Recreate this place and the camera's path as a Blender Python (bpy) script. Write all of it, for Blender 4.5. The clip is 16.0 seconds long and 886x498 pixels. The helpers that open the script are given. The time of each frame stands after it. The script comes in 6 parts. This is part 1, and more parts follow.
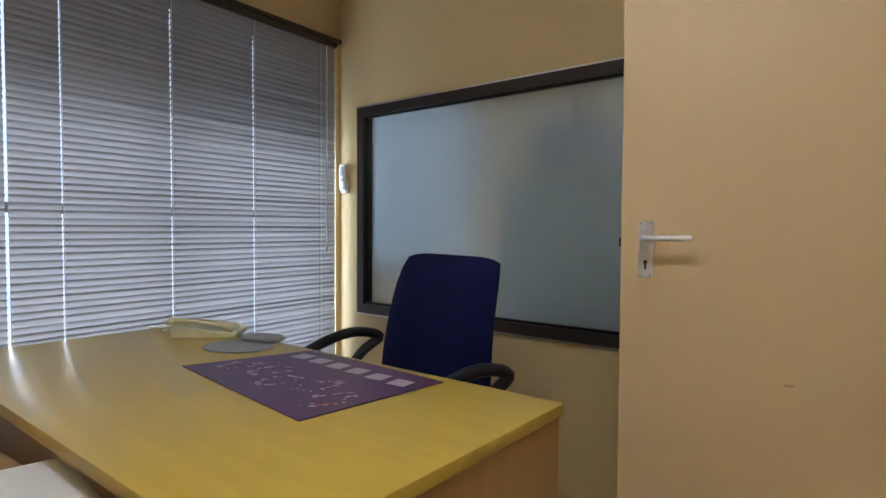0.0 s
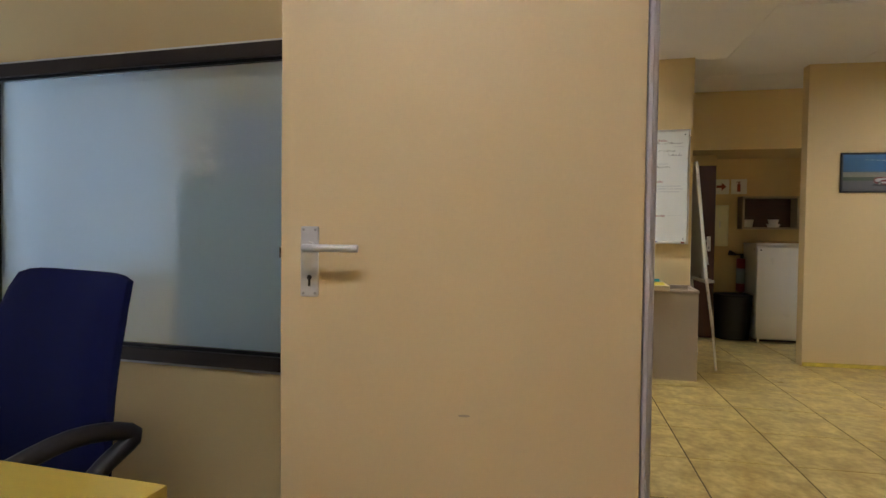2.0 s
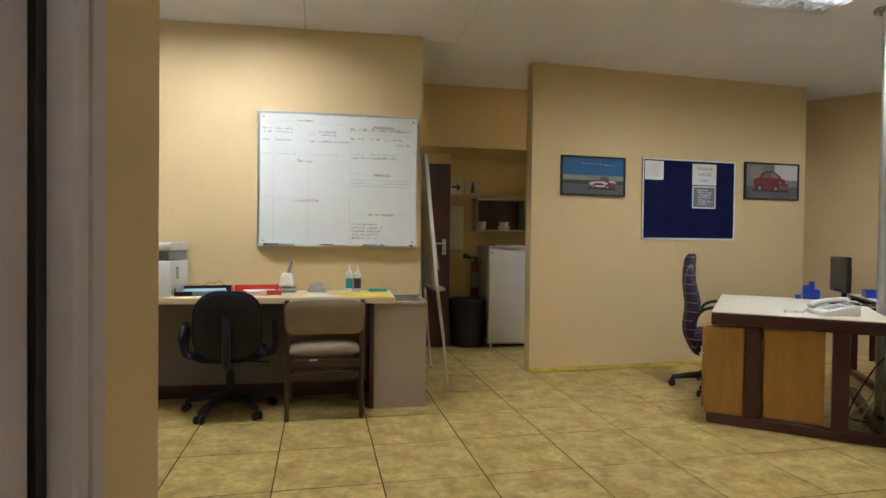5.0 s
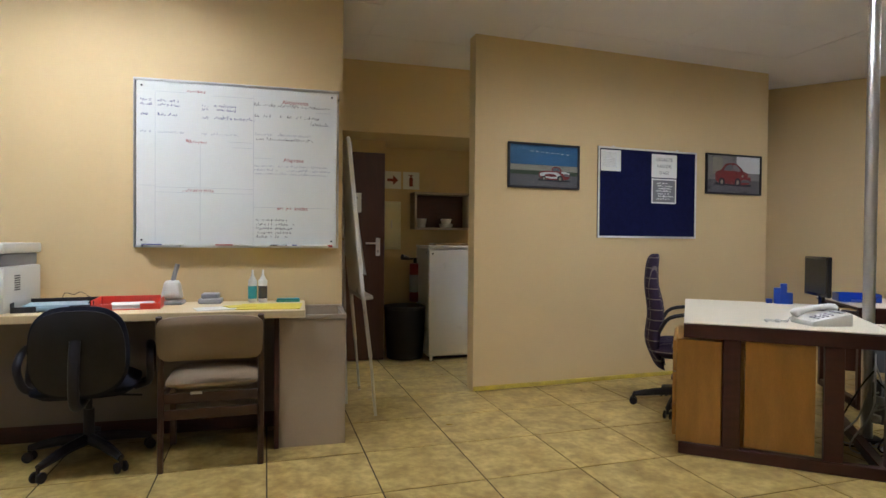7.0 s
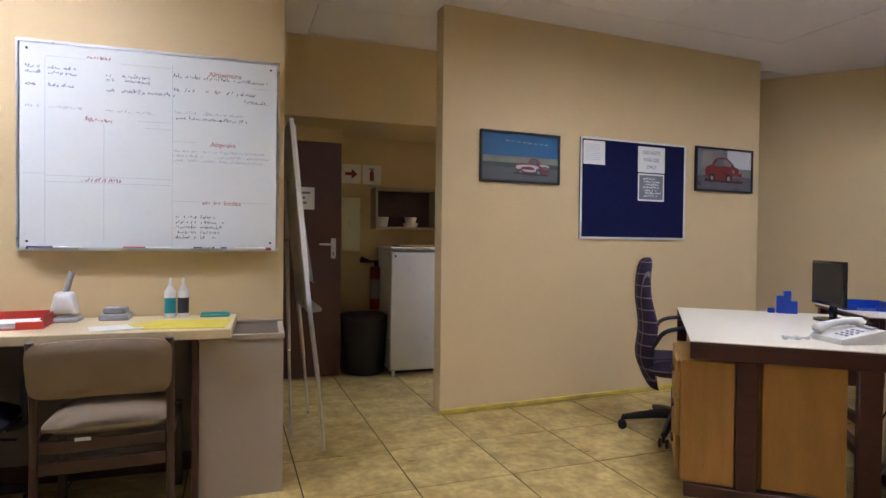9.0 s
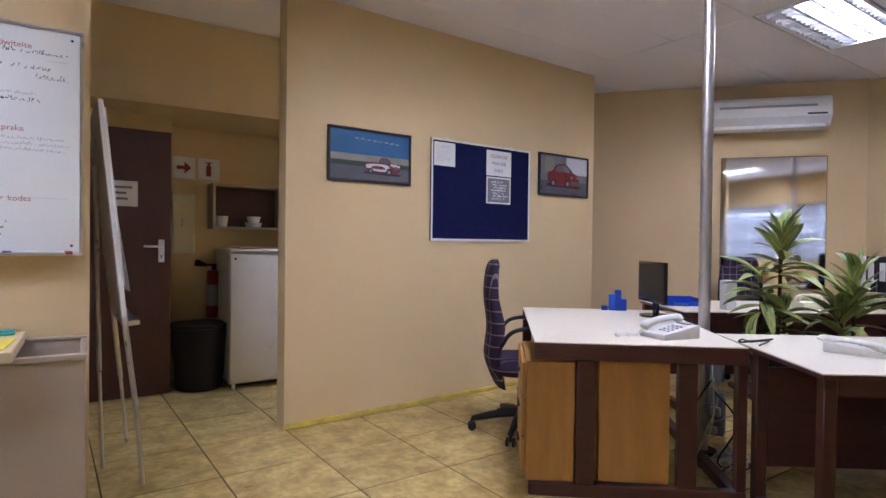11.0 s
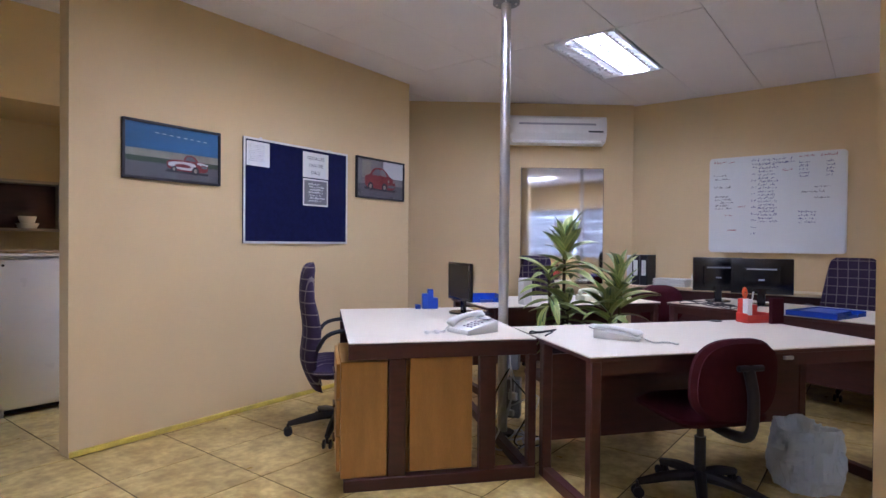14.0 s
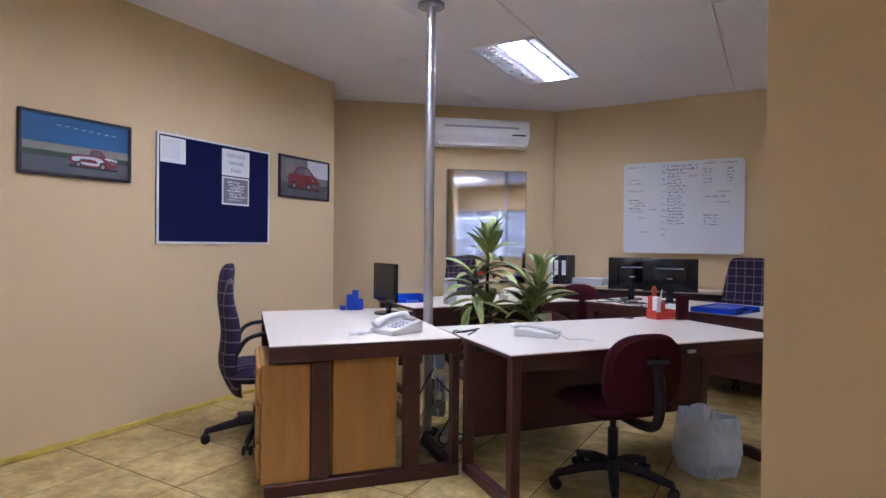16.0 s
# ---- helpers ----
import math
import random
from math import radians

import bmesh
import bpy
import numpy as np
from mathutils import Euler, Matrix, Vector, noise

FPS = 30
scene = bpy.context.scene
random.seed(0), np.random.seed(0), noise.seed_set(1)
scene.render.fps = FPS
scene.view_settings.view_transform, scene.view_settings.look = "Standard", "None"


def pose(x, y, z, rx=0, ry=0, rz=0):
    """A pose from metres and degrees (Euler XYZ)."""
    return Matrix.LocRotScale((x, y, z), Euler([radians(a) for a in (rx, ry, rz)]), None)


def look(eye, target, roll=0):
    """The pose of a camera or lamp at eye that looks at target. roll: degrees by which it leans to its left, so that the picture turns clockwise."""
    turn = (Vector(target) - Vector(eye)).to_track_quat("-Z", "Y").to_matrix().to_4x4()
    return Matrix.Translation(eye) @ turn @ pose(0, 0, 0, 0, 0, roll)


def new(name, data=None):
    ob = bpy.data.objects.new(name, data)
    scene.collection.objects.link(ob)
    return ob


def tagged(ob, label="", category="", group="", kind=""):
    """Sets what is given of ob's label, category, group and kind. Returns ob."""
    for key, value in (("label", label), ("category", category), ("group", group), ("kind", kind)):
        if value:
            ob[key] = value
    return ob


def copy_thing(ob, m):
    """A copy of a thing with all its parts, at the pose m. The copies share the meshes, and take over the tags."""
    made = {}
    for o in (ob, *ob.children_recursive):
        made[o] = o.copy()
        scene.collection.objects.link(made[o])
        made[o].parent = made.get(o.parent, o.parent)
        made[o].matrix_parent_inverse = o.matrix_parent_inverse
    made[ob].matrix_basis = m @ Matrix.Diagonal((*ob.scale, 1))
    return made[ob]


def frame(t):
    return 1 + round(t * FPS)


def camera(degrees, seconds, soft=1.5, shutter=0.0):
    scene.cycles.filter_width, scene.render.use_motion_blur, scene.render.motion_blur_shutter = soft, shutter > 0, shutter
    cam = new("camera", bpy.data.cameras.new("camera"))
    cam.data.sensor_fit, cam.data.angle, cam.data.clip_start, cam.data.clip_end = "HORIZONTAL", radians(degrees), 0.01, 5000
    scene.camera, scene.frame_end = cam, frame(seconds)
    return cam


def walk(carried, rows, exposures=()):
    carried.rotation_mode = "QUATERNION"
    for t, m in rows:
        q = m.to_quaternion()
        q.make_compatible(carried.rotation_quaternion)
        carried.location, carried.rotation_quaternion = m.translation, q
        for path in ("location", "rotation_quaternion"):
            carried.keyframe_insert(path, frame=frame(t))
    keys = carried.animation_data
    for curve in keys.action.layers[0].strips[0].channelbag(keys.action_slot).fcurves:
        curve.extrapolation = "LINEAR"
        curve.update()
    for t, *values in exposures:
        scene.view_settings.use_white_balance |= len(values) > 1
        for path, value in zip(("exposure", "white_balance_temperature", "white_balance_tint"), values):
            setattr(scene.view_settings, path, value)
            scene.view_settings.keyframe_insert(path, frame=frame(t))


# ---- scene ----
cam = camera(75.8, 16.0)
PATH = [
    (0, (-0.322, 0.257, 1.151), (-1.464, 1.897, 1.078), 0.3),
    (0.5, (-0.28, 0.344, 1.144), (-1.324, 2.049, 1.081), 0.5),
    (1, (-0.26, 0.474, 1.144), (-1.111, 2.283, 1.092), 0.8),
    (1.5, (-0.248, 0.586, 1.155), (-0.86, 2.49, 1.102), 0.8),
    (2, (-0.216, 0.705, 1.16), (-0.608, 2.666, 1.109), 0.7),
    (2.5, (-0.163, 0.861, 1.166), (-0.397, 2.847, 1.12), 0.7),
    (3, (-0.11, 1.002, 1.154), (-0.239, 2.998, 1.114), 0.5),
    (3.5, (-0.085, 1.172, 1.18), (-0.053, 3.171, 1.132), 0.6),
    (4, (-0.024, 1.325, 1.179), (0.199, 3.312, 1.135), 0.5),
    (4.5, (0.078, 1.506, 1.164), (0.416, 3.477, 1.128), 0.6),
    (7, (0.473, 2.334, 1.157), (1.067, 4.244, 1.127), 0.5),
    (7.5, (0.522, 2.498, 1.152), (1.112, 4.408, 1.125), 0.6),
    (8, (0.564, 2.647, 1.16), (1.155, 4.557, 1.13), 0.6),
    (10.5, (0.787, 2.984, 1.176), (1.83, 4.691, 1.151), 0.7),
    (11, (0.78, 2.977, 1.183), (1.924, 4.617, 1.158), 0.7),
    (11.5, (0.78, 2.969, 1.19), (2.009, 4.546, 1.167), 0.6),
    (12, (0.777, 2.956, 1.193), (2.093, 4.462, 1.174), 0.5),
    (12.5, (0.771, 2.943, 1.197), (2.163, 4.378, 1.176), 0.6),
    (13, (0.767, 2.929, 1.198), (2.229, 4.295, 1.179), 0.6),
    (13.5, (0.762, 2.912, 1.209), (2.289, 4.204, 1.187), 0.5),
    (14, (0.771, 2.892, 1.207), (2.357, 4.111, 1.186), 0.5),
    (14.5, (0.771, 2.882, 1.207), (2.409, 4.03, 1.188), 0.5),
    (15, (0.769, 2.871, 1.208), (2.448, 3.959, 1.19), 0.6),
    (15.5, (0.766, 2.871, 1.21), (2.473, 3.913, 1.192), 0.6),
    (16, (0.767, 2.868, 1.211), (2.494, 3.877, 1.193), 0.6),
]
EXPOSURES = [(0.0, -0.25, 5900, 9), (2.5, -0.14, 5900, 8), (4.5, -0.04, 5650, 6), (7.0, -0.12, 5420, 10), (11.0, 0.2, 5010, 24), (16.0, 0.24, 4800, 26)]
walk(cam, [(t, look(eye, target, roll)) for t, eye, target, roll in PATH], EXPOSURES)

# ---- light ----
LAMP = 98.0       # glow of the ceiling tubes
DAY = 16.0        # daylight behind the blinds, watts per square metre
world = bpy.data.worlds.new("world")
scene.world = world
world.use_nodes = True
sky = world.node_tree.nodes.new("ShaderNodeTexSky")
sky.sky_type, sky.sun_disc, sky.sun_elevation, sky.sun_rotation = "NISHITA", False, radians(40), radians(250)
world.node_tree.links.new(sky.outputs[0], world.node_tree.nodes["Background"].inputs[0])
world.node_tree.nodes["Background"].inputs[1].default_value = 0.1


def window_light(name, m, w, h, power, col):
    la = bpy.data.lights.new(name, "AREA")
    la.shape, la.size, la.size_y, la.energy, la.color = "RECTANGLE", w, h, power, col
    ob = new(name, la)
    ob.matrix_basis = m
    return ob


# ---- materials ----
def mat(name, col, rough=0.5, metal=0.0, var=0.08, scale=5.0, bump=0.0, bscale=120.0, col2=None, spec=0.5, each=0.0, stretch=None, coat=0.0):
    """A surface with a slow and a fine variation of colour, gloss and relief, in metres."""
    m = bpy.data.materials.new(name)
    m.use_nodes = True
    nt = m.node_tree
    n, l = nt.nodes, nt.links
    b = n["Principled BSDF"]
    b.inputs["Metallic"].default_value = metal
    b.inputs["Specular IOR Level"].default_value = spec
    b.inputs["Coat Weight"].default_value = coat
    tc = n.new("ShaderNodeTexCoord")
    mp = n.new("ShaderNodeMapping")
    l.new(tc.outputs["Object"], mp.inputs[0])
    if stretch:
        mp.inputs["Scale"].default_value = stretch
    big, fine = n.new("ShaderNodeTexNoise"), n.new("ShaderNodeTexNoise")
    big.inputs["Scale"].default_value, big.inputs["Detail"].default_value = scale, 5
    fine.inputs["Scale"].default_value, fine.inputs["Detail"].default_value = bscale, 3
    l.new(mp.outputs[0], big.inputs[0])
    l.new(mp.outputs[0], fine.inputs[0])
    ramp = n.new("ShaderNodeValToRGB")
    ramp.color_ramp.elements[0].position, ramp.color_ramp.elements[1].position = 0.3, 0.7
    dark = col2 or tuple(c * (1 - var) for c in col)
    ramp.color_ramp.elements[0].color, ramp.color_ramp.elements[1].color = (*dark, 1), (*col, 1)
    l.new(big.outputs[0], ramp.inputs[0])
    mix = n.new("ShaderNodeMix")
    mix.data_type, mix.blend_type = "RGBA", "MULTIPLY"
    mix.inputs[0].default_value = min(1.0, var * 1.2)
    l.new(ramp.outputs[0], mix.inputs[6])
    l.new(fine.outputs[0], mix.inputs[7])
    out = mix.outputs[2]
    if each:
        info, hsv, mr = n.new("ShaderNodeObjectInfo"), n.new("ShaderNodeHueSaturation"), n.new("ShaderNodeMapRange")
        mr.inputs[3].default_value, mr.inputs[4].default_value = 1 - each, 1 + each
        l.new(info.outputs["Random"], mr.inputs[0])
        l.new(mr.outputs[0], hsv.inputs["Value"])
        l.new(out, hsv.inputs["Color"])
        out = hsv.outputs[0]
    l.new(out, b.inputs["Base Color"])
    rr = n.new("ShaderNodeMapRange")
    rr.inputs[3].default_value, rr.inputs[4].default_value = max(0.02, rough - 0.08), min(1, rough + 0.08)
    l.new(big.outputs[0], rr.inputs[0])
    l.new(rr.outputs[0], b.inputs["Roughness"])
    if bump:
        bp = n.new("ShaderNodeBump")
        bp.inputs["Strength"].default_value, bp.inputs["Distance"].default_value = bump, 0.004
        l.new(fine.outputs[0], bp.inputs["Height"])
        l.new(bp.outputs[0], b.inputs["Normal"])
    return m


def glow(name, col, strength):
    m = bpy.data.materials.new(name)
    m.use_nodes = True
    b = m.node_tree.nodes["Principled BSDF"]
    b.inputs["Base Color"].default_value = (*col, 1)
    b.inputs["Emission Color"].default_value = (*col, 1)
    b.inputs["Emission Strength"].default_value = strength
    return m


def plaid(name, ground, line, step, width):
    """Woven cloth with pale lines crossing on a dark ground."""
    m = mat(name, ground, 0.9, var=0.25, scale=40, bump=0.5, bscale=500, spec=0.2)
    n, l = m.node_tree.nodes, m.node_tree.links
    b = n["Principled BSDF"]
    tc, sep = n.new("ShaderNodeTexCoord"), n.new("ShaderNodeSeparateXYZ")
    l.new(tc.outputs["Object"], sep.inputs[0])
    outs = []
    for axis, off in (("X", 0.5), ("Z", 0.03)):
        a, fr, cmp_ = n.new("ShaderNodeMath"), n.new("ShaderNodeMath"), n.new("ShaderNodeMath")
        a.operation, a.inputs[1].default_value = "MULTIPLY_ADD", 1 / step
        a.inputs[2].default_value = off + 20
        fr.operation = "FRACT"
        cmp_.operation, cmp_.inputs[1].default_value = "LESS_THAN", width
        l.new(sep.outputs[axis], a.inputs[0])
        l.new(a.outputs[0], fr.inputs[0])
        l.new(fr.outputs[0], cmp_.inputs[0])
        outs.append(cmp_)
    mx = n.new("ShaderNodeMath")
    mx.operation = "MAXIMUM"
    l.new(outs[0].outputs[0], mx.inputs[0])
    l.new(outs[1].outputs[0], mx.inputs[1])
    sc = n.new("ShaderNodeMath")
    sc.operation, sc.inputs[1].default_value = "MULTIPLY", 0.6
    l.new(mx.outputs[0], sc.inputs[0])
    mix = n.new("ShaderNodeMix")
    mix.data_type = "RGBA"
    l.new(sc.outputs[0], mix.inputs[0])
    src = b.inputs["Base Color"].links[0].from_socket
    l.new(src, mix.inputs[6])
    mix.inputs[7].default_value = (*line, 1)
    l.new(mix.outputs[2], b.inputs["Base Color"])
    return m


def frosted(name):
    m = bpy.data.materials.new(name)
    m.use_nodes = True
    b = m.node_tree.nodes["Principled BSDF"]
    b.inputs["Base Color"].default_value = (0.78, 0.91, 1.0, 1)
    b.inputs["Roughness"].default_value = 0.34
    b.inputs["Transmission Weight"].default_value = 0.70
    b.inputs["IOR"].default_value = 1.3
    return m


def thin_plastic(name, col):
    """Crumpled film that scatters light through and lets some straight through."""
    m = translucent(name, col, 0.62, 0.16)
    n, l = m.node_tree.nodes, m.node_tree.links
    t, mx = n.new("ShaderNodeBsdfTransparent"), n.new("ShaderNodeMixShader")
    mx.inputs[0].default_value = 0.24
    l.new(n["Material Output"].inputs[0].links[0].from_socket, mx.inputs[1])
    l.new(t.outputs[0], mx.inputs[2])
    l.new(mx.outputs[0], n["Material Output"].inputs[0])
    return m


def translucent(name, col, share, rough=0.5):
    m = mat(name, col, rough, var=0.05, scale=3)
    n, l = m.node_tree.nodes, m.node_tree.links
    t, mx = n.new("ShaderNodeBsdfTranslucent"), n.new("ShaderNodeMixShader")
    t.inputs[0].default_value = (*col, 1)
    mx.inputs[0].default_value = share
    l.new(n["Principled BSDF"].outputs[0], mx.inputs[1])
    l.new(t.outputs[0], mx.inputs[2])
    l.new(mx.outputs[0], n["Material Output"].inputs[0])
    return m


def clear(name, rough=0.0):
    m = bpy.data.materials.new(name)
    m.use_nodes = True
    b = m.node_tree.nodes["Principled BSDF"]
    b.inputs["Transmission Weight"].default_value, b.inputs["Roughness"].default_value = 1.0, rough
    b.inputs["IOR"].default_value = 1.1
    return m


def mottled_tile(name):
    """Glazed stone-look floor tile: tan and ochre clouds with brown veins, each tile its own."""
    m = bpy.data.materials.new(name)
    m.use_nodes = True
    n, l = m.node_tree.nodes, m.node_tree.links
    b = n["Principled BSDF"]
    tc, info, mul, add = n.new("ShaderNodeTexCoord"), n.new("ShaderNodeObjectInfo"), n.new("ShaderNodeVectorMath"), n.new("ShaderNodeVectorMath")
    mul.operation, mul.inputs[1].default_value = "MULTIPLY", (37.0, 53.0, 0.0)
    l.new(info.outputs["Random"], mul.inputs[0])
    l.new(tc.outputs["Object"], add.inputs[0])
    l.new(mul.outputs[0], add.inputs[1])
    cloud, vein, grain = (n.new("ShaderNodeTexNoise") for _ in range(3))
    for t, sc, det in ((cloud, 7.0, 5), (vein, 24.0, 5), (grain, 160.0, 2)):
        t.inputs["Scale"].default_value, t.inputs["Detail"].default_value = sc, det
        l.new(add.outputs[0], t.inputs[0])
    r1, r2 = n.new("ShaderNodeValToRGB"), n.new("ShaderNodeValToRGB")
    e = r1.color_ramp.elements
    e[0].position, e[1].position = 0.36, 0.66
    e[0].color, e[1].color = (0.385, 0.27, 0.075, 1), (0.64, 0.505, 0.19, 1)
    e = r2.color_ramp.elements
    e[0].position, e[1].position = 0.34, 0.62
    e[0].color, e[1].color = (0.68, 0.61, 0.50, 1), (1.0, 1.0, 1.0, 1)
    l.new(cloud.outputs[0], r1.inputs[0])
    l.new(vein.outputs[0], r2.inputs[0])
    mix, hsv, mr = n.new("ShaderNodeMix"), n.new("ShaderNodeHueSaturation"), n.new("ShaderNodeMapRange")
    mix.data_type, mix.blend_type = "RGBA", "MULTIPLY"
    mix.inputs[0].default_value = 0.8
    l.new(r1.outputs[0], mix.inputs[6])
    l.new(r2.outputs[0], mix.inputs[7])
    mr.inputs[3].default_value, mr.inputs[4].default_value = 0.93, 1.07
    l.new(info.outputs["Random"], mr.inputs[0])
    l.new(mr.outputs[0], hsv.inputs["Value"])
    l.new(mix.outputs[2], hsv.inputs["Color"])
    l.new(hsv.outputs[0], b.inputs["Base Color"])
    rr, bp = n.new("ShaderNodeMapRange"), n.new("ShaderNodeBump")
    rr.inputs[3].default_value, rr.inputs[4].default_value = 0.22, 0.42
    l.new(cloud.outputs[0], rr.inputs[0])
    l.new(rr.outputs[0], b.inputs["Roughness"])
    bp.inputs["Strength"].default_value, bp.inputs["Distance"].default_value = 0.12, 0.002
    l.new(vein.outputs[0], bp.inputs["Height"])
    l.new(bp.outputs[0], b.inputs["Normal"])
    return m


PAINT = mat("beige_wall_paint", (0.66, 0.505, 0.265), 0.6, var=0.05, scale=1.3, bump=0.12, bscale=180, spec=0.3)
DOORPAINT = mat("beige_door_paint", (0.64, 0.50, 0.30), 0.45, var=0.04, scale=2.0, bump=0.05, bscale=90)
CEIL = mat("ceiling_board", (0.83, 0.80, 0.85), 0.85, var=0.05, scale=1.2, bump=0.15, bscale=250, spec=0.2)
CEILDARK = mat("ceiling_joint", (0.30, 0.27, 0.24), 0.9)
TILE = mottled_tile("glazed_floor_tile")
GROUT = mat("grout", (0.095, 0.064, 0.038), 0.9, var=0.3, scale=6)
YELLOW = mat("yellow_skirting", (0.84, 0.66, 0.06), 0.5, var=0.3, scale=9, bump=0.2, bscale=60, col2=(0.52, 0.39, 0.07))
LAMINATE = mat("cream_laminate", (0.68, 0.62, 0.49), 0.42, var=0.05, scale=3, bump=0.04, bscale=400)
MAHOG = mat("dark_mahogany", (0.078, 0.018, 0.015), 0.45, var=0.35, scale=7, bump=0.08, bscale=80, stretch=(1, 1, 6))
MAHOGH = mat("dark_mahogany_flat", (0.078, 0.018, 0.015), 0.45, var=0.35, scale=7, bump=0.08, bscale=80, stretch=(1, 6, 6))
OCHRE = mat("ochre_panel_wood", (0.47, 0.24, 0.048), 0.42, var=0.22, scale=5, bump=0.06, bscale=70, stretch=(4, 4, 0.7))
BEECH = mat("yellow_beech_laminate", (0.56, 0.40, 0.065), 0.33, var=0.05, scale=5, bump=0.02, bscale=60, col2=(0.50, 0.35, 0.052), stretch=(0.8, 4, 3))
BEECHD = mat("beech_side_panel", (0.42, 0.27, 0.12), 0.4, var=0.12, scale=6, bump=0.03, bscale=80, stretch=(4, 4, 0.8))
CREAMWOOD = mat("pale_maple_laminate", (0.68, 0.55, 0.32), 0.4, var=0.08, scale=6, stretch=(0.8, 5, 3))
GREYBOX = mat("taupe_board", (0.42, 0.34, 0.25), 0.6, var=0.08, scale=4, bump=0.1, bscale=120)
BROWNDOOR = mat("dark_brown_door", (0.075, 0.022, 0.018), 0.35, var=0.25, scale=6, bump=0.06, bscale=60, stretch=(5, 5, 0.6))
WHITE = mat("white_enamel", (0.76, 0.76, 0.76), 0.3, var=0.04, scale=5)
WHITEPL = mat("white_plastic", (0.74, 0.73, 0.69), 0.4, var=0.05, scale=12)
CREAMPL = mat("cream_plastic", (0.76, 0.74, 0.52), 0.4, var=0.06, scale=12)
GREYPL = mat("grey_plastic", (0.34, 0.34, 0.36), 0.5, var=0.1, scale=12)
DARKPL = mat("black_plastic", (0.015, 0.013, 0.018), 0.48, var=0.2, scale=20, spec=0.35)
GLOSSBLACK = mat("gloss_black_plastic", (0.008, 0.008, 0.010), 0.22, var=0.2, scale=20)
BLACKM = mat("black_metal", (0.02, 0.02, 0.02), 0.35, metal=0.6, var=0.2, scale=20)
ALU = mat("brushed_aluminium", (0.72, 0.72, 0.74), 0.3, metal=1.0, var=0.08, scale=15)
GALV = mat("polished_steel_pole", (0.70, 0.70, 0.72), 0.36, metal=1.0, var=0.12, scale=8)
LILAC = mat("lilac_grey_steel_paint", (0.50, 0.47, 0.54), 0.4, var=0.06, scale=10)
BRONZE = mat("bronze_frame", (0.055, 0.042, 0.036), 0.4, metal=0.3, var=0.15, scale=10)
BOARD = mat("whiteboard_enamel", (0.74, 0.76, 0.74), 0.18, var=0.04, scale=2.5)
NAVY = mat("navy_felt", (0.010, 0.012, 0.055), 0.95, var=0.25, scale=30, bump=0.4, bscale=600, spec=0.1)
PAPER = mat("paper", (0.78, 0.78, 0.76), 0.8, var=0.04, scale=6)
INKGREY = mat("grey_print", (0.20, 0.20, 0.21), 0.8)
INKBLUE = mat("blue_marker", (0.05, 0.06, 0.22), 0.6)
INKBLACK = mat("black_marker", (0.03, 0.03, 0.04), 0.6)
INKRED = mat("red_marker", (0.33, 0.05, 0.045), 0.6)
INKPALE = mat("faded_marker", (0.42, 0.44, 0.50), 0.6)
BLUEFAB = mat("royal_blue_cloth", (0.008, 0.011, 0.075), 0.92, var=0.25, scale=40, bump=0.5, bscale=700, spec=0.15)
DARKFAB = mat("charcoal_blue_cloth", (0.016, 0.017, 0.03), 0.92, var=0.25, scale=40, bump=0.5, bscale=700, spec=0.15)
MAROON = mat("maroon_cloth", (0.066, 0.010, 0.017), 0.9, var=0.25, scale=30, bump=0.5, bscale=600, spec=0.15)
BEIGEFAB = mat("beige_vinyl", (0.26, 0.19, 0.12), 0.5, var=0.1, scale=10, bump=0.2, bscale=300)
CHAIRWOOD = mat("dark_chair_wood", (0.07, 0.028, 0.018), 0.4, var=0.3, scale=8)
PLAID = plaid("purple_plaid_cloth", (0.042, 0.026, 0.058), (0.27, 0.23, 0.19), 0.070, 0.10)
PURPLE = mat("purple_mat", (0.080, 0.022, 0.112), 0.4, var=0.2, scale=5)
BLUEPL = mat("blue_plastic", (0.010, 0.048, 0.36), 0.35, var=0.1, scale=10)
REDPL = mat("red_plastic", (0.62, 0.055, 0.030), 0.35, var=0.1, scale=10)
REDMET = mat("red_enamel", (0.24, 0.014, 0.016), 0.3, var=0.1, scale=10)
ORANGE = mat("orange_plastic", (0.75, 0.12, 0.02), 0.4)
PRINTORANGE = mat("faded_orange_print", (0.42, 0.10, 0.05), 0.5)
PRINTROSE = mat("faded_rose_print", (0.34, 0.16, 0.20), 0.5)
TEAL = mat("teal_plastic", (0.04, 0.30, 0.34), 0.4)
GREENPL = mat("green_felt", (0.10, 0.42, 0.30), 0.6)
YPAPER = mat("yellow_paper", (0.75, 0.62, 0.05), 0.7)
LEAFM = mat("variegated_leaf", (0.60, 0.60, 0.17), 0.5, var=0.2, scale=1.0, col2=(0.075, 0.16, 0.03), each=0.3, stretch=(5, 85, 12))
LEAFY = mat("dark_leaf_stripe", (0.035, 0.10, 0.022), 0.4, var=0.3, scale=20, each=0.2)
STEM = mat("plant_stem", (0.10, 0.075, 0.035), 0.8, var=0.3, scale=30)
SOIL = mat("potting_soil", (0.03, 0.02, 0.014), 0.95, var=0.4, scale=40, bump=0.8, bscale=80)
SLAT = translucent("blind_slat", (0.285, 0.27, 0.275), 0.165, 0.4)
CORD = mat("white_cord", (0.7, 0.7, 0.7), 0.7)
FROST = frosted("frosted_glass")
GLASS = clear("window_glass")
BAG = thin_plastic("white_bin_liner", (0.84, 0.92, 1.0))
MIRROR = mat("mirror_silver", (0.90, 0.91, 0.91), 0.02, metal=1.0, var=0.0, scale=1)
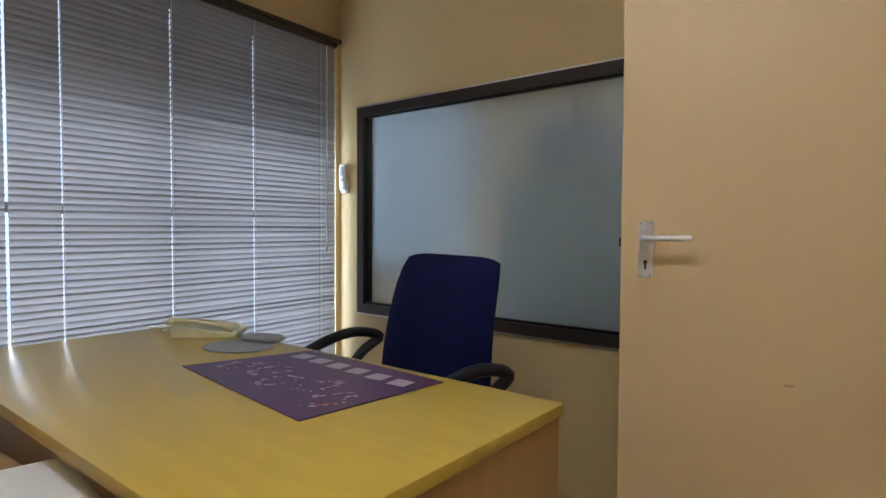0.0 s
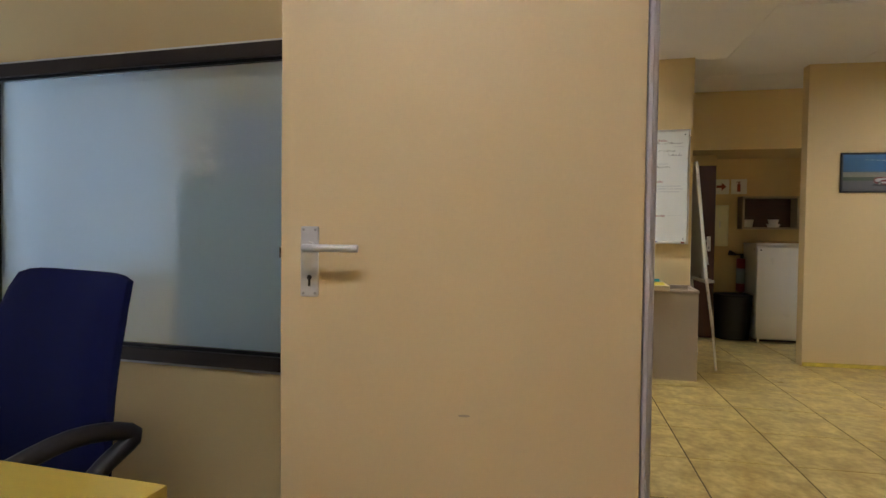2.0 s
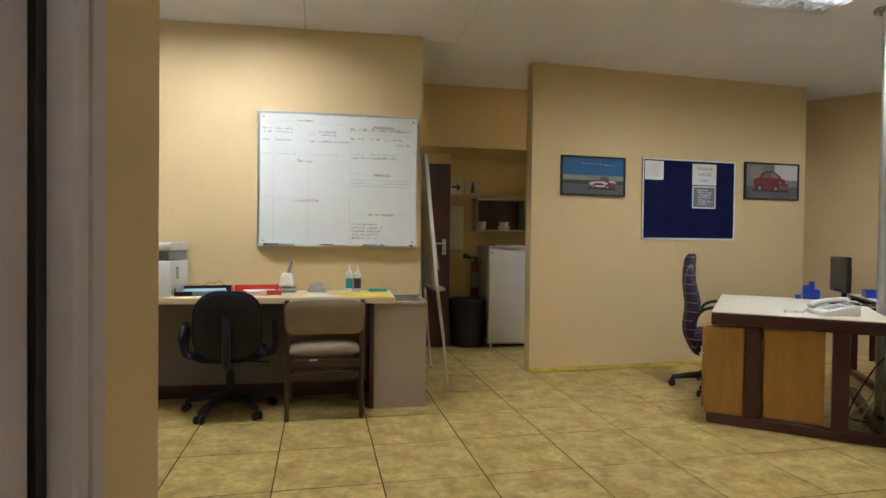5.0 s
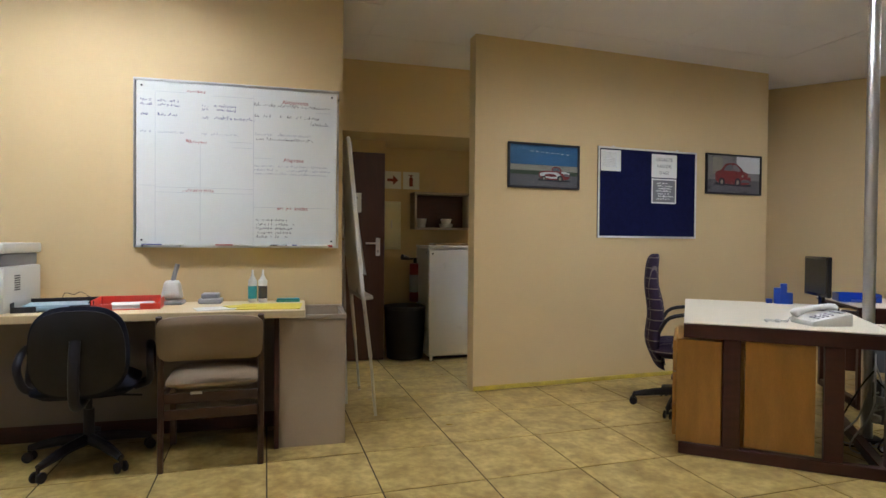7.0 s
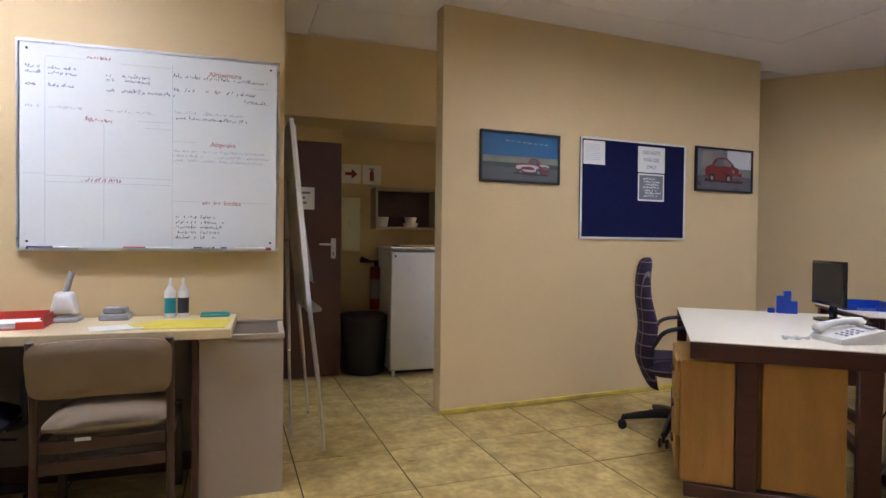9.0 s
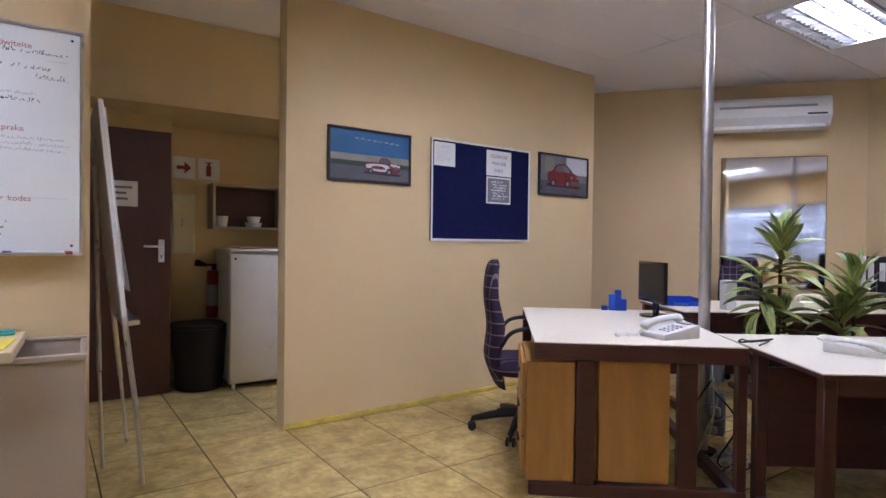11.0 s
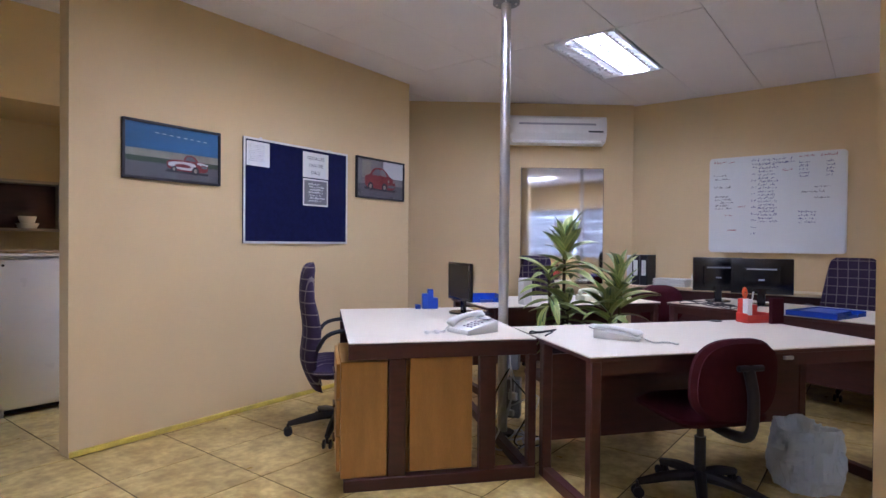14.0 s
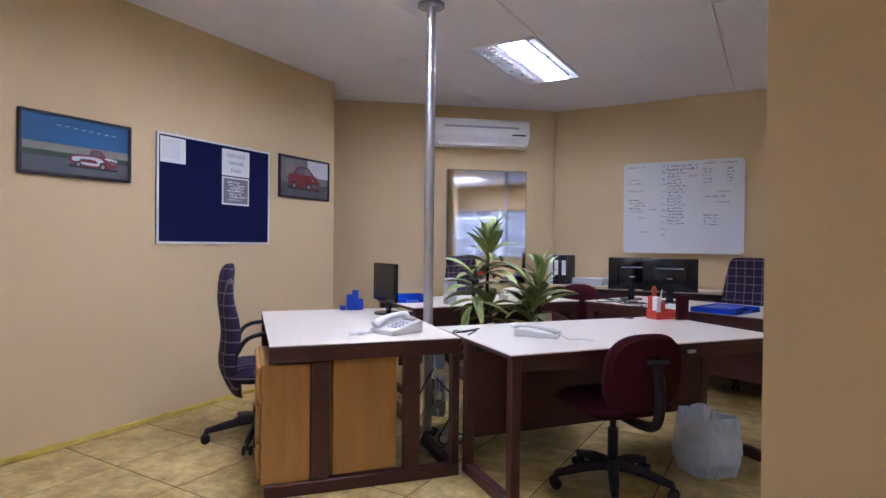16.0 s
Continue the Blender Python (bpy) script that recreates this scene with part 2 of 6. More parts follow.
TUBE = glow("lamp_tube", (1.0, 0.95, 0.88), LAMP)
# the office lamp is added, no fitting in view, to brighten the office
TUBEADDED = glow("added_office_lamp_tube", (1.0, 0.95, 0.88), LAMP * 0.68)
# glow lowered so the far walls do not come out too bright
TUBEFAR = glow("dimmed_lamp_tube", (1.0, 0.95, 0.90), LAMP * 0.66)
TUBEOLD = glow("dim_lamp_tube", (0.86, 0.92, 1.0), LAMP * 1.15)
SATIN = mat("satin_aluminium", (0.62, 0.62, 0.67), 0.42, metal=0.35, var=0.05, scale=15)
LOUVRE = mat("louvre_aluminium", (0.80, 0.80, 0.80), 0.3, metal=0.4, var=0.05)
BACKDROP = glow("bright_outside", (0.72, 0.82, 1.0), 1.3)
PALEGREEN = mat("pale_green_steel", (0.66, 0.76, 0.64), 0.5, var=0.06, scale=4)
# dark panel paint, deepened to carry some shade from below the side desk
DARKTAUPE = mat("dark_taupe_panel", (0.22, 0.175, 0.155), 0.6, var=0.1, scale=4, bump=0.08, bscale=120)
LILACBOX = mat("lilac_carton", (0.36, 0.24, 0.34), 0.7, var=0.1, scale=6)
SKYP = mat("print_sky_blue", (0.085, 0.22, 0.44), 0.25, var=0.3, scale=1, stretch=(2, 2, 9))
SANDP = mat("print_sand", (0.40, 0.38, 0.30), 0.3, var=0.2, scale=12)
ROADP = mat("print_road", (0.16, 0.16, 0.17), 0.3, var=0.2, scale=9)
GREENP = mat("print_verge", (0.06, 0.09, 0.05), 0.3, var=0.2, scale=9)
CARRED = mat("print_car_red", (0.30, 0.035, 0.035), 0.3, var=0.3, scale=40)
WALLP = mat("print_street", (0.35, 0.33, 0.32), 0.3, var=0.3, scale=14)
SOCKET = mat("trunking_grey", (0.30, 0.31, 0.33), 0.45, metal=0.3, var=0.1)


# ---- mesh helpers ----
def box(x0, y0, z0, x1, y1, z1, bev=0.0, seg=1):
    bm = bmesh.new()
    bmesh.ops.create_cube(bm, size=1, matrix=Matrix.LocRotScale(((x0 + x1) / 2, (y0 + y1) / 2, (z0 + z1) / 2), None, (abs(x1 - x0), abs(y1 - y0), abs(z1 - z0))))
    if bev:
        bmesh.ops.bevel(bm, geom=bm.edges[:], offset=bev, segments=seg, affect="EDGES", profile=0.6)
    return bm


def rod(p0, p1, r0, r1=None, seg=14, bev=0.0):
    p0, p1 = Vector(p0), Vector(p1)
    bm = bmesh.new()
    q = (p1 - p0).to_track_quat("Z", "Y").to_matrix().to_4x4()
    bmesh.ops.create_cone(bm, cap_ends=True, segments=seg, radius1=r0, radius2=r0 if r1 is None else r1, depth=(p1 - p0).length, matrix=Matrix.Translation((p0 + p1) / 2) @ q)
    if bev:
        rims = [e for e in bm.edges if any(len(f.verts) > 4 for f in e.link_faces)]
        bmesh.ops.bevel(bm, geom=rims, offset=bev, segments=2, affect="EDGES", profile=0.6)
    return bm


def prism(poly, z0, z1, bev=0.0, seg=1):
    bm = bmesh.new()
    low = [bm.verts.new((x, y, z0)) for x, y in poly]
    top = [bm.verts.new((x, y, z1)) for x, y in poly]
    n = len(poly)
    bm.faces.new(low[::-1]), bm.faces.new(top)
    for i in range(n):
        bm.faces.new((low[i], low[(i + 1) % n], top[(i + 1) % n], top[i]))
    bmesh.ops.recalc_face_normals(bm, faces=bm.faces[:])
    if bev:
        bmesh.ops.bevel(bm, geom=bm.edges[:], offset=bev, segments=seg, affect="EDGES", profile=0.6)
    return bm


def rounded(w, h, r, n=5):
    """The outline of a rounded rectangle about the origin."""
    pts = []
    for cx, cy, a0 in ((w / 2 - r, h / 2 - r, 0), (-w / 2 + r, h / 2 - r, 90), (-w / 2 + r, -h / 2 + r, 180), (w / 2 - r, -h / 2 + r, 270)):
        for k in range(n + 1):
            a = radians(a0 + 90 * k / n)
            pts.append((cx + r * math.cos(a), cy + r * math.sin(a)))
    return pts


def tube(points, r, seg=8):
    """A round bar bent along points."""
    pts = [Vector(p) for p in points]
    bm = bmesh.new()
    rings, side = [], None
    for i, p in enumerate(pts):
        d = (pts[min(i + 1, len(pts) - 1)] - pts[max(i - 1, 0)]).normalized()
        if side is None:
            side = d.orthogonal().normalized()
        side = (side - d * side.dot(d)).normalized()
        up = d.cross(side)
        rr = r[i] if isinstance(r, (list, tuple)) else r
        rings.append([bm.verts.new(p + rr * (math.cos(2 * math.pi * k / seg) * side + math.sin(2 * math.pi * k / seg) * up)) for k in range(seg)])
    for a, b in zip(rings, rings[1:]):
        for k in range(seg):
            bm.faces.new((a[k], a[(k + 1) % seg], b[(k + 1) % seg], b[k]))
    bm.faces.new(rings[0][::-1]), bm.faces.new(rings[-1])
    bmesh.ops.recalc_face_normals(bm, faces=bm.faces[:])
    return bm


def curve_pts(keys, n=6):
    """A smooth line through the key points."""
    ks = [Vector(k) for k in keys]
    ks = [2 * ks[0] - ks[1]] + ks + [2 * ks[-1] - ks[-2]]
    out = []
    for i in range(1, len(ks) - 2):
        a, b, c, d = ks[i - 1:i + 3]
        for k in range(n):
            t = k / n
            out.append(0.5 * (2 * b + (c - a) * t + (2 * a - 5 * b + 4 * c - d) * t * t + (3 * b - a - 3 * c + d) * t ** 3))
    return out + [ks[-2]]


def cushion(w, h, d, r, puff=0.02, taper=0.0, bend=0.0, rows=10, lean=0.0, waist=0.0, p=6.0):
    """A padded panel in x and z, thick along y, rounded all round, centred at the origin. taper narrows its top, bend hollows it."""
    bm = bmesh.new()
    grids = []
    n = rows
    for side in (-1, 1):
        g = []
        for j in range(n + 1):
            v = -1 + 2 * j / n
            line = []
            for i in range(n + 1):
                u = -1 + 2 * i / n
                k = (abs(u) ** p + abs(v) ** p) ** (1 / p)
                q = max(abs(u), abs(v))
                s = q / k if k > 1e-6 else 1.0
                s = 1 - (1 - s) * min(1.0, 5.2 * r / min(w, h))
                x, z = u * s * w / 2, v * s * h / 2
                x *= 1 - taper * (v + 1) / 2 - waist * (1 - v * v)
                edge = max(0.0, 1 - q ** 5)
                y = side * (d / 2 * (0.25 + 0.75 * edge ** 0.5) + puff * edge) + bend * (x / (w / 2)) ** 2 + lean * v * v
                line.append(bm.verts.new((x, y, z)))
            g.append(line)
        grids.append(g)
    for s, g in enumerate(grids):
        for j in range(n):
            for i in range(n):
                f = (g[j][i], g[j][i + 1], g[j + 1][i + 1], g[j + 1][i])
                bm.faces.new(f if s == 0 else f[::-1])
    a, b = grids
    rim = [(0, i) for i in range(n)] + [(j, n) for j in range(n)] + [(n, n - i) for i in range(n)] + [(n - j, 0) for j in range(n)]
    for k in range(len(rim)):
        p, q = rim[k], rim[(k + 1) % len(rim)]
        bm.faces.new((a[p[0]][p[1]], b[p[0]][p[1]], b[q[0]][q[1]], a[q[0]][q[1]]))
    bmesh.ops.recalc_face_normals(bm, faces=bm.faces[:])
    return bm


def moved(bm, m):
    bm.transform(m)
    return bm


def joined(*bms):
    out = bmesh.new()
    for b in bms:
        me = bpy.data.meshes.new("t")
        b.to_mesh(me)
        out.from_mesh(me)
        bpy.data.meshes.remove(me)
        b.free()
    return out


def mesh_of(name, bm, material):
    me = bpy.data.meshes.new(name)
    bm.to_mesh(me)
    bm.free()
    me.polygons.foreach_set("use_smooth", [True] * len(me.polygons))
    me.set_sharp_from_angle(angle=radians(38))
    me.materials.append(material)
    return me


def part(name, bm, material, parent=None, label=""):
    ob = new(name, mesh_of(name, bm, material))
    ob.parent = parent
    return tagged(ob, label)


def thing(name, m, label, category, group=""):
    ob = new(name)
    ob.empty_display_size = 0.05
    ob.matrix_basis = m
    return tagged(ob, label, category, group)


def built(name, bm, material, label="", category=""):
    """A piece of the setting."""
    return tagged(part(name, bm, material), label, category, kind="structure")


def writing(text, size, material, parent, m, name="lettering", depth=0.0004):
    cu = bpy.data.curves.new("t", "FONT")
    cu.body, cu.size, cu.align_x, cu.extrude = text, size, "CENTER", depth
    cu.resolution_u = 2
    t = bpy.data.objects.new("t", cu)
    me = bpy.data.meshes.new_from_object(t)
    bpy.data.objects.remove(t)
    bpy.data.curves.remove(cu)
    me.transform(m @ pose(0, 0, 0, 90))
    me.materials.clear()
    me.materials.append(material)
    ob = new(name, me)
    ob.parent = parent
    return ob


def scrawl(rng, lines, thick=0.0022, y=0.0):
    """Hand-written lines that cannot be read: (x, z, width, height) each, as uneven strokes on a wall's face."""
    bm = bmesh.new()

    def stroke(x0, z0, x1, z1):
        dx, dz = x1 - x0, z1 - z0
        ln = math.hypot(dx, dz) or 1e-6
        nx, nz = -dz / ln * thick / 2, dx / ln * thick / 2
        bm.faces.new([bm.verts.new(p) for p in ((x0 - nx, y, z0 - nz), (x1 - nx, y, z1 - nz), (x1 + nx, y, z1 + nz), (x0 + nx, y, z0 + nz))])

    for x, z, w, h in lines:
        at = x
        while at < x + w:
            cw = h * rng.uniform(0.35, 0.6)
            if rng.random() < 0.14:
                at += cw * 1.2
                continue
            pts = [(at + rng.random() * cw, z + rng.random() * h * (1.0 if rng.random() < 0.8 else 1.5)) for _ in range(rng.randint(2, 4))]
            pts.insert(0, (at, z + rng.random() * h * 0.6))
            for a, b in zip(pts, pts[1:]):
                stroke(*a, *b)
            at += cw * 1.25
    return bm


def flat_disc(x, z, rx, rz, y, n=20):
    bm = bmesh.new()
    bm.faces.new([bm.verts.new((x + rx * math.cos(2 * math.pi * k / n), y, z + rz * math.sin(2 * math.pi * k / n))) for k in range(n)])
    return bm


def sheet(x0, z0, x1, z1, y, t=0.0008):
    return box(x0, y - t, z0, x1, y, z1)


# ---- structure ----
CH = 2.735                     # ceiling height
P0, PANG = (1.965, 6.425), 1.8       # picture wall
W0, WANG = (0.945, 6.06), -3.1       # whiteboard wall, its free end
A0, AANG = (5.43, 6.91), -49.7       # wall with the air conditioner
E0, EANG = (7.055, 5.05), -90.0      # wall with the far whiteboard
G0, GANG = (-2.72, 2.657), -4.0      # glazed office wall
B0, BANG = (-2.73, 0.0), 90.0        # office window wall


def on_wall(o, ang, x, z, out=0.0):
    """The pose of a thing that hangs x along a wall; its own -y looks into the room."""
    return pose(o[0], o[1], 0, 0, 0, ang) @ pose(x, -out, z)


def wall(name, o, ang, pieces, thick=0.12, label="beige painted plaster wall"):
    """pieces: (x0, x1, z0, z1) along the wall; its face is at y = 0 and its body behind it."""
    bm = joined(*[box(x0, 0, z0, x1, thick, z1) for x0, x1, z0, z1 in pieces])
    ob = built(name, bm, PAINT, label, "wall")
    ob.matrix_basis = pose(o[0], o[1], 0, 0, 0, ang)
    return ob


wall("wall_north", P0, PANG, [(0.03, 2.972, 0, CH)])
wall("wall_whiteboard", W0, WANG, [(-3.9, 0, 0, CH)], 0.11)
wall("wall_northeast", A0, AANG, [(-0.75, 2.43, 0, CH)])
wall("wall_east", E0, EANG, [(-0.1, 6.4, 0, CH)])
wall("wall_nook_header", (0.2, 7.37), -1.5, [(0, 2.9, 2.11, CH)], 0.78)
wall("wall_nook_back", (1.56, 8.15), 0, [(0, 1.5, 0, CH)])
wall("wall_nook_door", (-0.6, 7.752), 0, [(0, 1.335, 0, 2.3), (1.335, 2.17, 1.99, 2.3)], 0.37)
# unseen plate added behind the nook door to stop sky light leaking in
wall("nook_light_blocker", (-0.7, 8.125), 0, [(0, 2.26, 0, CH)])
wall("wall_nook_east", (2.95, 8.2), -90, [(0, 0.78, 0, CH)])
# added out of view, keeps the passage lamp off the northeast wall
wall("passage_light_blocker", (4.72, 7.5), -90, [(0, 0.90, 0, CH)])
wall("wall_behind", (2.9, 7.45), 0, [(0, 2.2, 0, CH)])
wall("wall_nook_west", (-0.6, 6.22), 90, [(0, 1.6, 0, CH)])
# glazed office partition with its opening, the doorway and the office shell
GL, GR, GB, GT = 0.155, 2.62, 0.672, 1.822
wall("wall_office_glazed", G0, GANG, [(-0.15, GL, 0, CH), (GR, 2.66, 0, CH), (GL, GR, 0, GB), (GL, GR, GT, CH)], 0.11)
wall("wall_doorway", (-0.05, 2.15), 0, [(1.018, 3.27, 0, CH), (0.0, 1.018, 2.07, CH)], 0.12)
wall("wall_return", (-0.09, 2.50), -90, [(0, 0.35, 0, CH)], 0.06)
wall("wall_stub", (3.10, 2.902), -90, [(0, 0.752, 0, CH)], 0.12)
wall("wall_office_south", (1.17, -0.4), 180, [(0, 4.07, 0, CH)])
wall("wall_office_east", (1.05, 2.15), -90, [(0, 2.55, 0, CH)])
wall("wall_office_window", B0, BANG, [(-0.55, -0.30, 0, CH), (2.62, 2.80, 0, CH), (-0.30, 2.62, 0, 0.30), (-0.30, 2.62, 2.19, CH)], 0.16)
wall("wall_west", (-2.85, 2.6), 90, [(0, 0.3, 0, CH), (1.7, 3.9, 0, CH), (0.3, 1.7, 0, 0.9), (0.3, 1.7, 2.15, CH)])
# the far end of the large room, with its blinded window, seen in the mirror
wall("wall_south", (7.2, -1.3), 180, [(0, 3.6, 0, CH), (6.9, 7.2, 0, CH), (3.6, 6.9, 0, 0.9), (3.6, 6.9, 2.08, CH)])
wall("wall_far_west", (0.08, -1.3), 90, [(0, 0.78, 0, CH)])

built("blind_pelmet", box(-2.735, -0.39, 2.20, -2.685, 2.63, 2.222, 0.003), BRONZE, "dark bronze rail above the blinds", "trim")

floor = built("floor", box(-3.1, -1.5, -0.08, 7.3, 8.4, -0.0022), GROUT, "tan stone-look ceramic tile floor with dark grout", "floor")

bm = bmesh.new()
rng = random.Random(4)
px, py = 1.16, 0.58
for i in range(-8, 4):
    for j in range(-12, 8):
        x, y = 4.70 + i * px, 4.392 + j * py
        if x > 7.3 or x < -3.6 or y < -1.8 or y > 8.6:
            continue
        if (i, j) in ((0, 0), (-2, 0), (-5, 1), (-5, -7), (-3, -8), (-1, 4)):
            continue
        dz = rng.uniform(-0.0015, 0.002)
        b = box(x + 0.002, y + 0.002, CH + dz, x + px - 0.002, y + py - 0.002, CH + 0.012 + dz)
        me = bpy.data.meshes.new("t")
        b.to_mesh(me)
        bm.from_mesh(me)
        bpy.data.meshes.remove(me)
        b.free()
built("ceiling", bm, CEIL, "off-white suspended ceiling boards with thin joints", "ceiling")
built("ceiling_void", box(-3.7, -1.9, CH + 0.10, 7.4, 8.7, CH + 0.16), CEILDARK, "dark slab above the ceiling boards", "ceiling")

sk = built("baseboard", box(0.03, -0.016, 0.0, 2.967, -0.002, 0.036, 0.006), YELLOW, "narrow worn yellow painted skirting strip", "baseboard")
sk.matrix_basis = pose(P0[0], P0[1], 0, 0, 0, PANG)


# ---- ceiling lights ----
def ceiling_light(x, y, group="ceiling lights", lamp=TUBE):
    t = thing("ceiling_light", pose(x, y, CH), "recessed white fluorescent ceiling light with louvres, switched on", "ceiling light", group)
    w, d = px - 0.02, py - 0.03
    frame_bm = joined(box(0, 0, -0.006, w, 0.02, 0.01), box(0, d - 0.02, -0.006, w, d, 0.01), box(0, 0.02, -0.006, 0.02, d - 0.02, 0.01), box(w - 0.02, 0.02, -0.006, w, d - 0.02, 0.01))
    part("frame", frame_bm, WHITE, t)
    part("housing", joined(box(0, 0, 0.075, w, d, 0.085), box(0, 0, 0.012, 0.004, d, 0.075), box(w - 0.004, 0, 0.012, w, d, 0.075), box(0.004, 0, 0.012, w - 0.004, 0.004, 0.075), box(0.004, d - 0.004, 0.012, w - 0.004, d, 0.075)), WHITE, t)
    for k in (0.30, 0.52):
        part("lamp_tube", box(0.05, d * k - 0.035, 0.020, w - 0.05, d * k + 0.035, 0.040, 0.008), lamp, t, "glowing fluorescent tube")
    for k in (0.19, 0.41, 0.63, 0.80):
        part("reflector", prism([(0.02, d * k - 0.012), (w - 0.02, d * k - 0.012), (w - 0.02, d * k + 0.012), (0.02, d * k + 0.012)], 0.012, 0.045), LOUVRE, t)
    for k in range(16):
        xx = 0.05 + (w - 0.1) * k / 15
        part("louvre", box(xx - 0.004, 0.022, 0.004, xx + 0.004, d * 0.18, 0.034), LOUVRE, t)
        part("louvre", box(xx - 0.004, d * 0.64, 0.004, xx + 0.004, d - 0.022, 0.034), LOUVRE, t)
        part("louvre", box(xx - 0.001, d * 0.22, 0.004, xx + 0.001, d * 0.60, 0.019), LOUVRE, t)
    return t


# (-5, -7) is the added office light, overhead and out of view
for i, j, lamp in ((0, 0, TUBEFAR), (-2, 0, TUBE), (-5, 1, TUBE), (-5, -7, TUBEADDED), (-3, -8, TUBE), (-1, 4, TUBEOLD)):
    ceiling_light(4.71 + i * px, 4.405 + j * py, lamp=lamp)

# ---- daylight ----
window_light("window_daylight", look((-2.86, 1.16, 0.98), (0, 1.16, 0.95)), 2.85, 1.25, DAY * 7.6, (0.80, 0.90, 1.0))
window_light("west_window_daylight", look((-2.94, 3.6, 1.52), (0, 3.6, 1.5)), 1.38, 1.22, DAY * 2.6, (0.72, 0.86, 1.0))
window_light("far_window_daylight", look((1.95, -1.46, 1.49), (1.95, 3, 1.4)), 3.2, 1.14, DAY * 4, (0.80, 0.90, 1.0))
built("backdrop", joined(box(-6.0, -4, -1, -5.98, 7, 5), box(-6.0, 7.0, -1, -5.98, 7.1, 5)), BACKDROP, "plain bright sky outside the windows", "backdrop")


# ---- doors ----
def lever_set(parent, x, z, y, side, plate_h=0.165, mat_=SATIN):
    """A plate with a lever and a keyhole on a door's face; side: +1 when the lever points to +x."""
    pl = part("door_plate", moved(prism(rounded(0.042, plate_h, 0.004), 0, 0.006, 0.0015), pose(x, y, z, 90)), mat_, parent, "satin aluminium backplate")
    h = z + plate_h * 0.20
    part("lever", tube(curve_pts([(x, y - 0.006, h), (x, y - 0.045, h), (x + side * 0.02, y - 0.055, h), (x + side * 0.125, y - 0.052, h)], 5), 0.0085, 10), mat_, pl)
    part("rose", rod((x, y - 0.006, h), (x, y - 0.016, h), 0.014, seg=18), mat_, pl)
    part("keyhole", joined(rod((x, y - 0.0063, z - 0.037), (x, y - 0.0068, z - 0.037), 0.006), box(x - 0.003, y - 0.0068, z - 0.058, x + 0.003, y - 0.0063, z - 0.037)), DARKPL, pl)
    for sx in (-0.014, 0.014):
        for sz in (-plate_h / 2 + 0.008, plate_h / 2 - 0.008):
            part("screw", rod((x + sx, y - 0.006, z + sz), (x + sx, y - 0.0075, z + sz), 0.0032, seg=10), GREYPL, pl)


HINGE, LEAFANG = (-0.0235, 2.047), 6.9
leaf = built("door_1", box(-0.837, 0.0, 0.012, 0.0, 0.040, 2.04, 0.002), DOORPAINT, "smooth beige painted flush door standing open into the office", "door")
leaf.matrix_basis = pose(HINGE[0], HINGE[1], 0, 0, 0, LEAFANG)
lever_set(leaf, -0.766, 1.093, 0.0, 1)
part("latch", box(-0.845, 0.012, 1.10, -0.8375, 0.028, 1.125), BRONZE, leaf)
part("scuff", moved(flat_disc(-0.40, 0.74, 0.014, 0.003, -0.0006), pose(0, 0, 0)), GREYBOX, leaf)
fr = built("door_frame_1", joined(box(-0.021, 2.046, 0, -0.010, 2.111, 2.07, 0.002), box(-0.047, 2.127, 0, 0.013, 2.149, 2.07, 0.003), box(-0.008, 2.1495, 0, 0.014, 2.180, 2.07, 0.003), box(0.94, 2.14, 0, 0.968, 2.29, 2.07, 0.003), box(0.015, 2.127, 2.04, 0.94, 2.148, 2.069, 0.003)), LILAC, "lilac-grey pressed steel door frame", "door frame")
# black strip along the groove between the two frame faces
part("groove_strip", box(-0.040, 2.1115, 0, -0.006, 2.1265, 2.07), DARKPL, fr, "dark groove of the frame")

nd = built("door_2", box(0.0, -0.04, 0.01, 0.82, 0.0, 1.985, 0.003), BROWNDOOR, "dark brown wooden door, closed", "door")
nd.matrix_basis = pose(0.738, 7.752, 0)
lever_set(nd, 0.755, 1.09, -0.04, -1, 0.17)
ns = thing("paper_sign", pose(0.728, 7.752 - 0.041, 0), "white paper notice stuck on the brown door", "sign")
part("sheet", sheet(0.405, 1.415, 0.605, 1.60, 0.0), PAPER, ns)
for k in range(3):
    part("printed_line", sheet(0.44, 1.545 - 0.042 * k, 0.44 + (0.13, 0.09, 0.10)[k], 1.562 - 0.042 * k, -0.0009), INKGREY, ns)

# ---- office glazing ----
gw = built("window_1", joined(box(GL, -0.02, GT - 0.05, GR, 0.06, GT), box(GL, -0.02, GB, GR, 0.06, GB + 0.05), box(GL, -0.02, GB + 0.05, GL + 0.05, 0.06, GT - 0.05), box(GR - 0.05, -0.02, GB + 0.05, GR, 0.06, GT - 0.05)), BRONZE, "frosted internal window in a dark bronze frame", "window")
gw.matrix_basis = pose(G0[0], G0[1], 0, 0, 0, GANG)
part("pane", box(GL + 0.045, 0.050, GB + 0.045, GR - 0.045, 0.056, GT - 0.045), FROST, gw, "frosted glass pane")
part("bead", joined(box(GL + 0.05, -0.004, GT - 0.062, GR - 0.05, 0.013, GT - 0.05), box(GL + 0.05, -0.004, GB + 0.05, GR - 0.05, 0.013, GB + 0.062), box(GL + 0.05, -0.004, GB + 0.062, GL + 0.06, 0.013, GT - 0.062)), BLACKM, gw)
part("plaster_reveal", joined(box(GL - 0.012, -0.006, GT, GR, 0.0, GT + 0.012), box(GL - 0.012, -0.006, GB - 0.012, GR, 0.0, GB)), WHITE, gw, "white bead of filler round the frame")

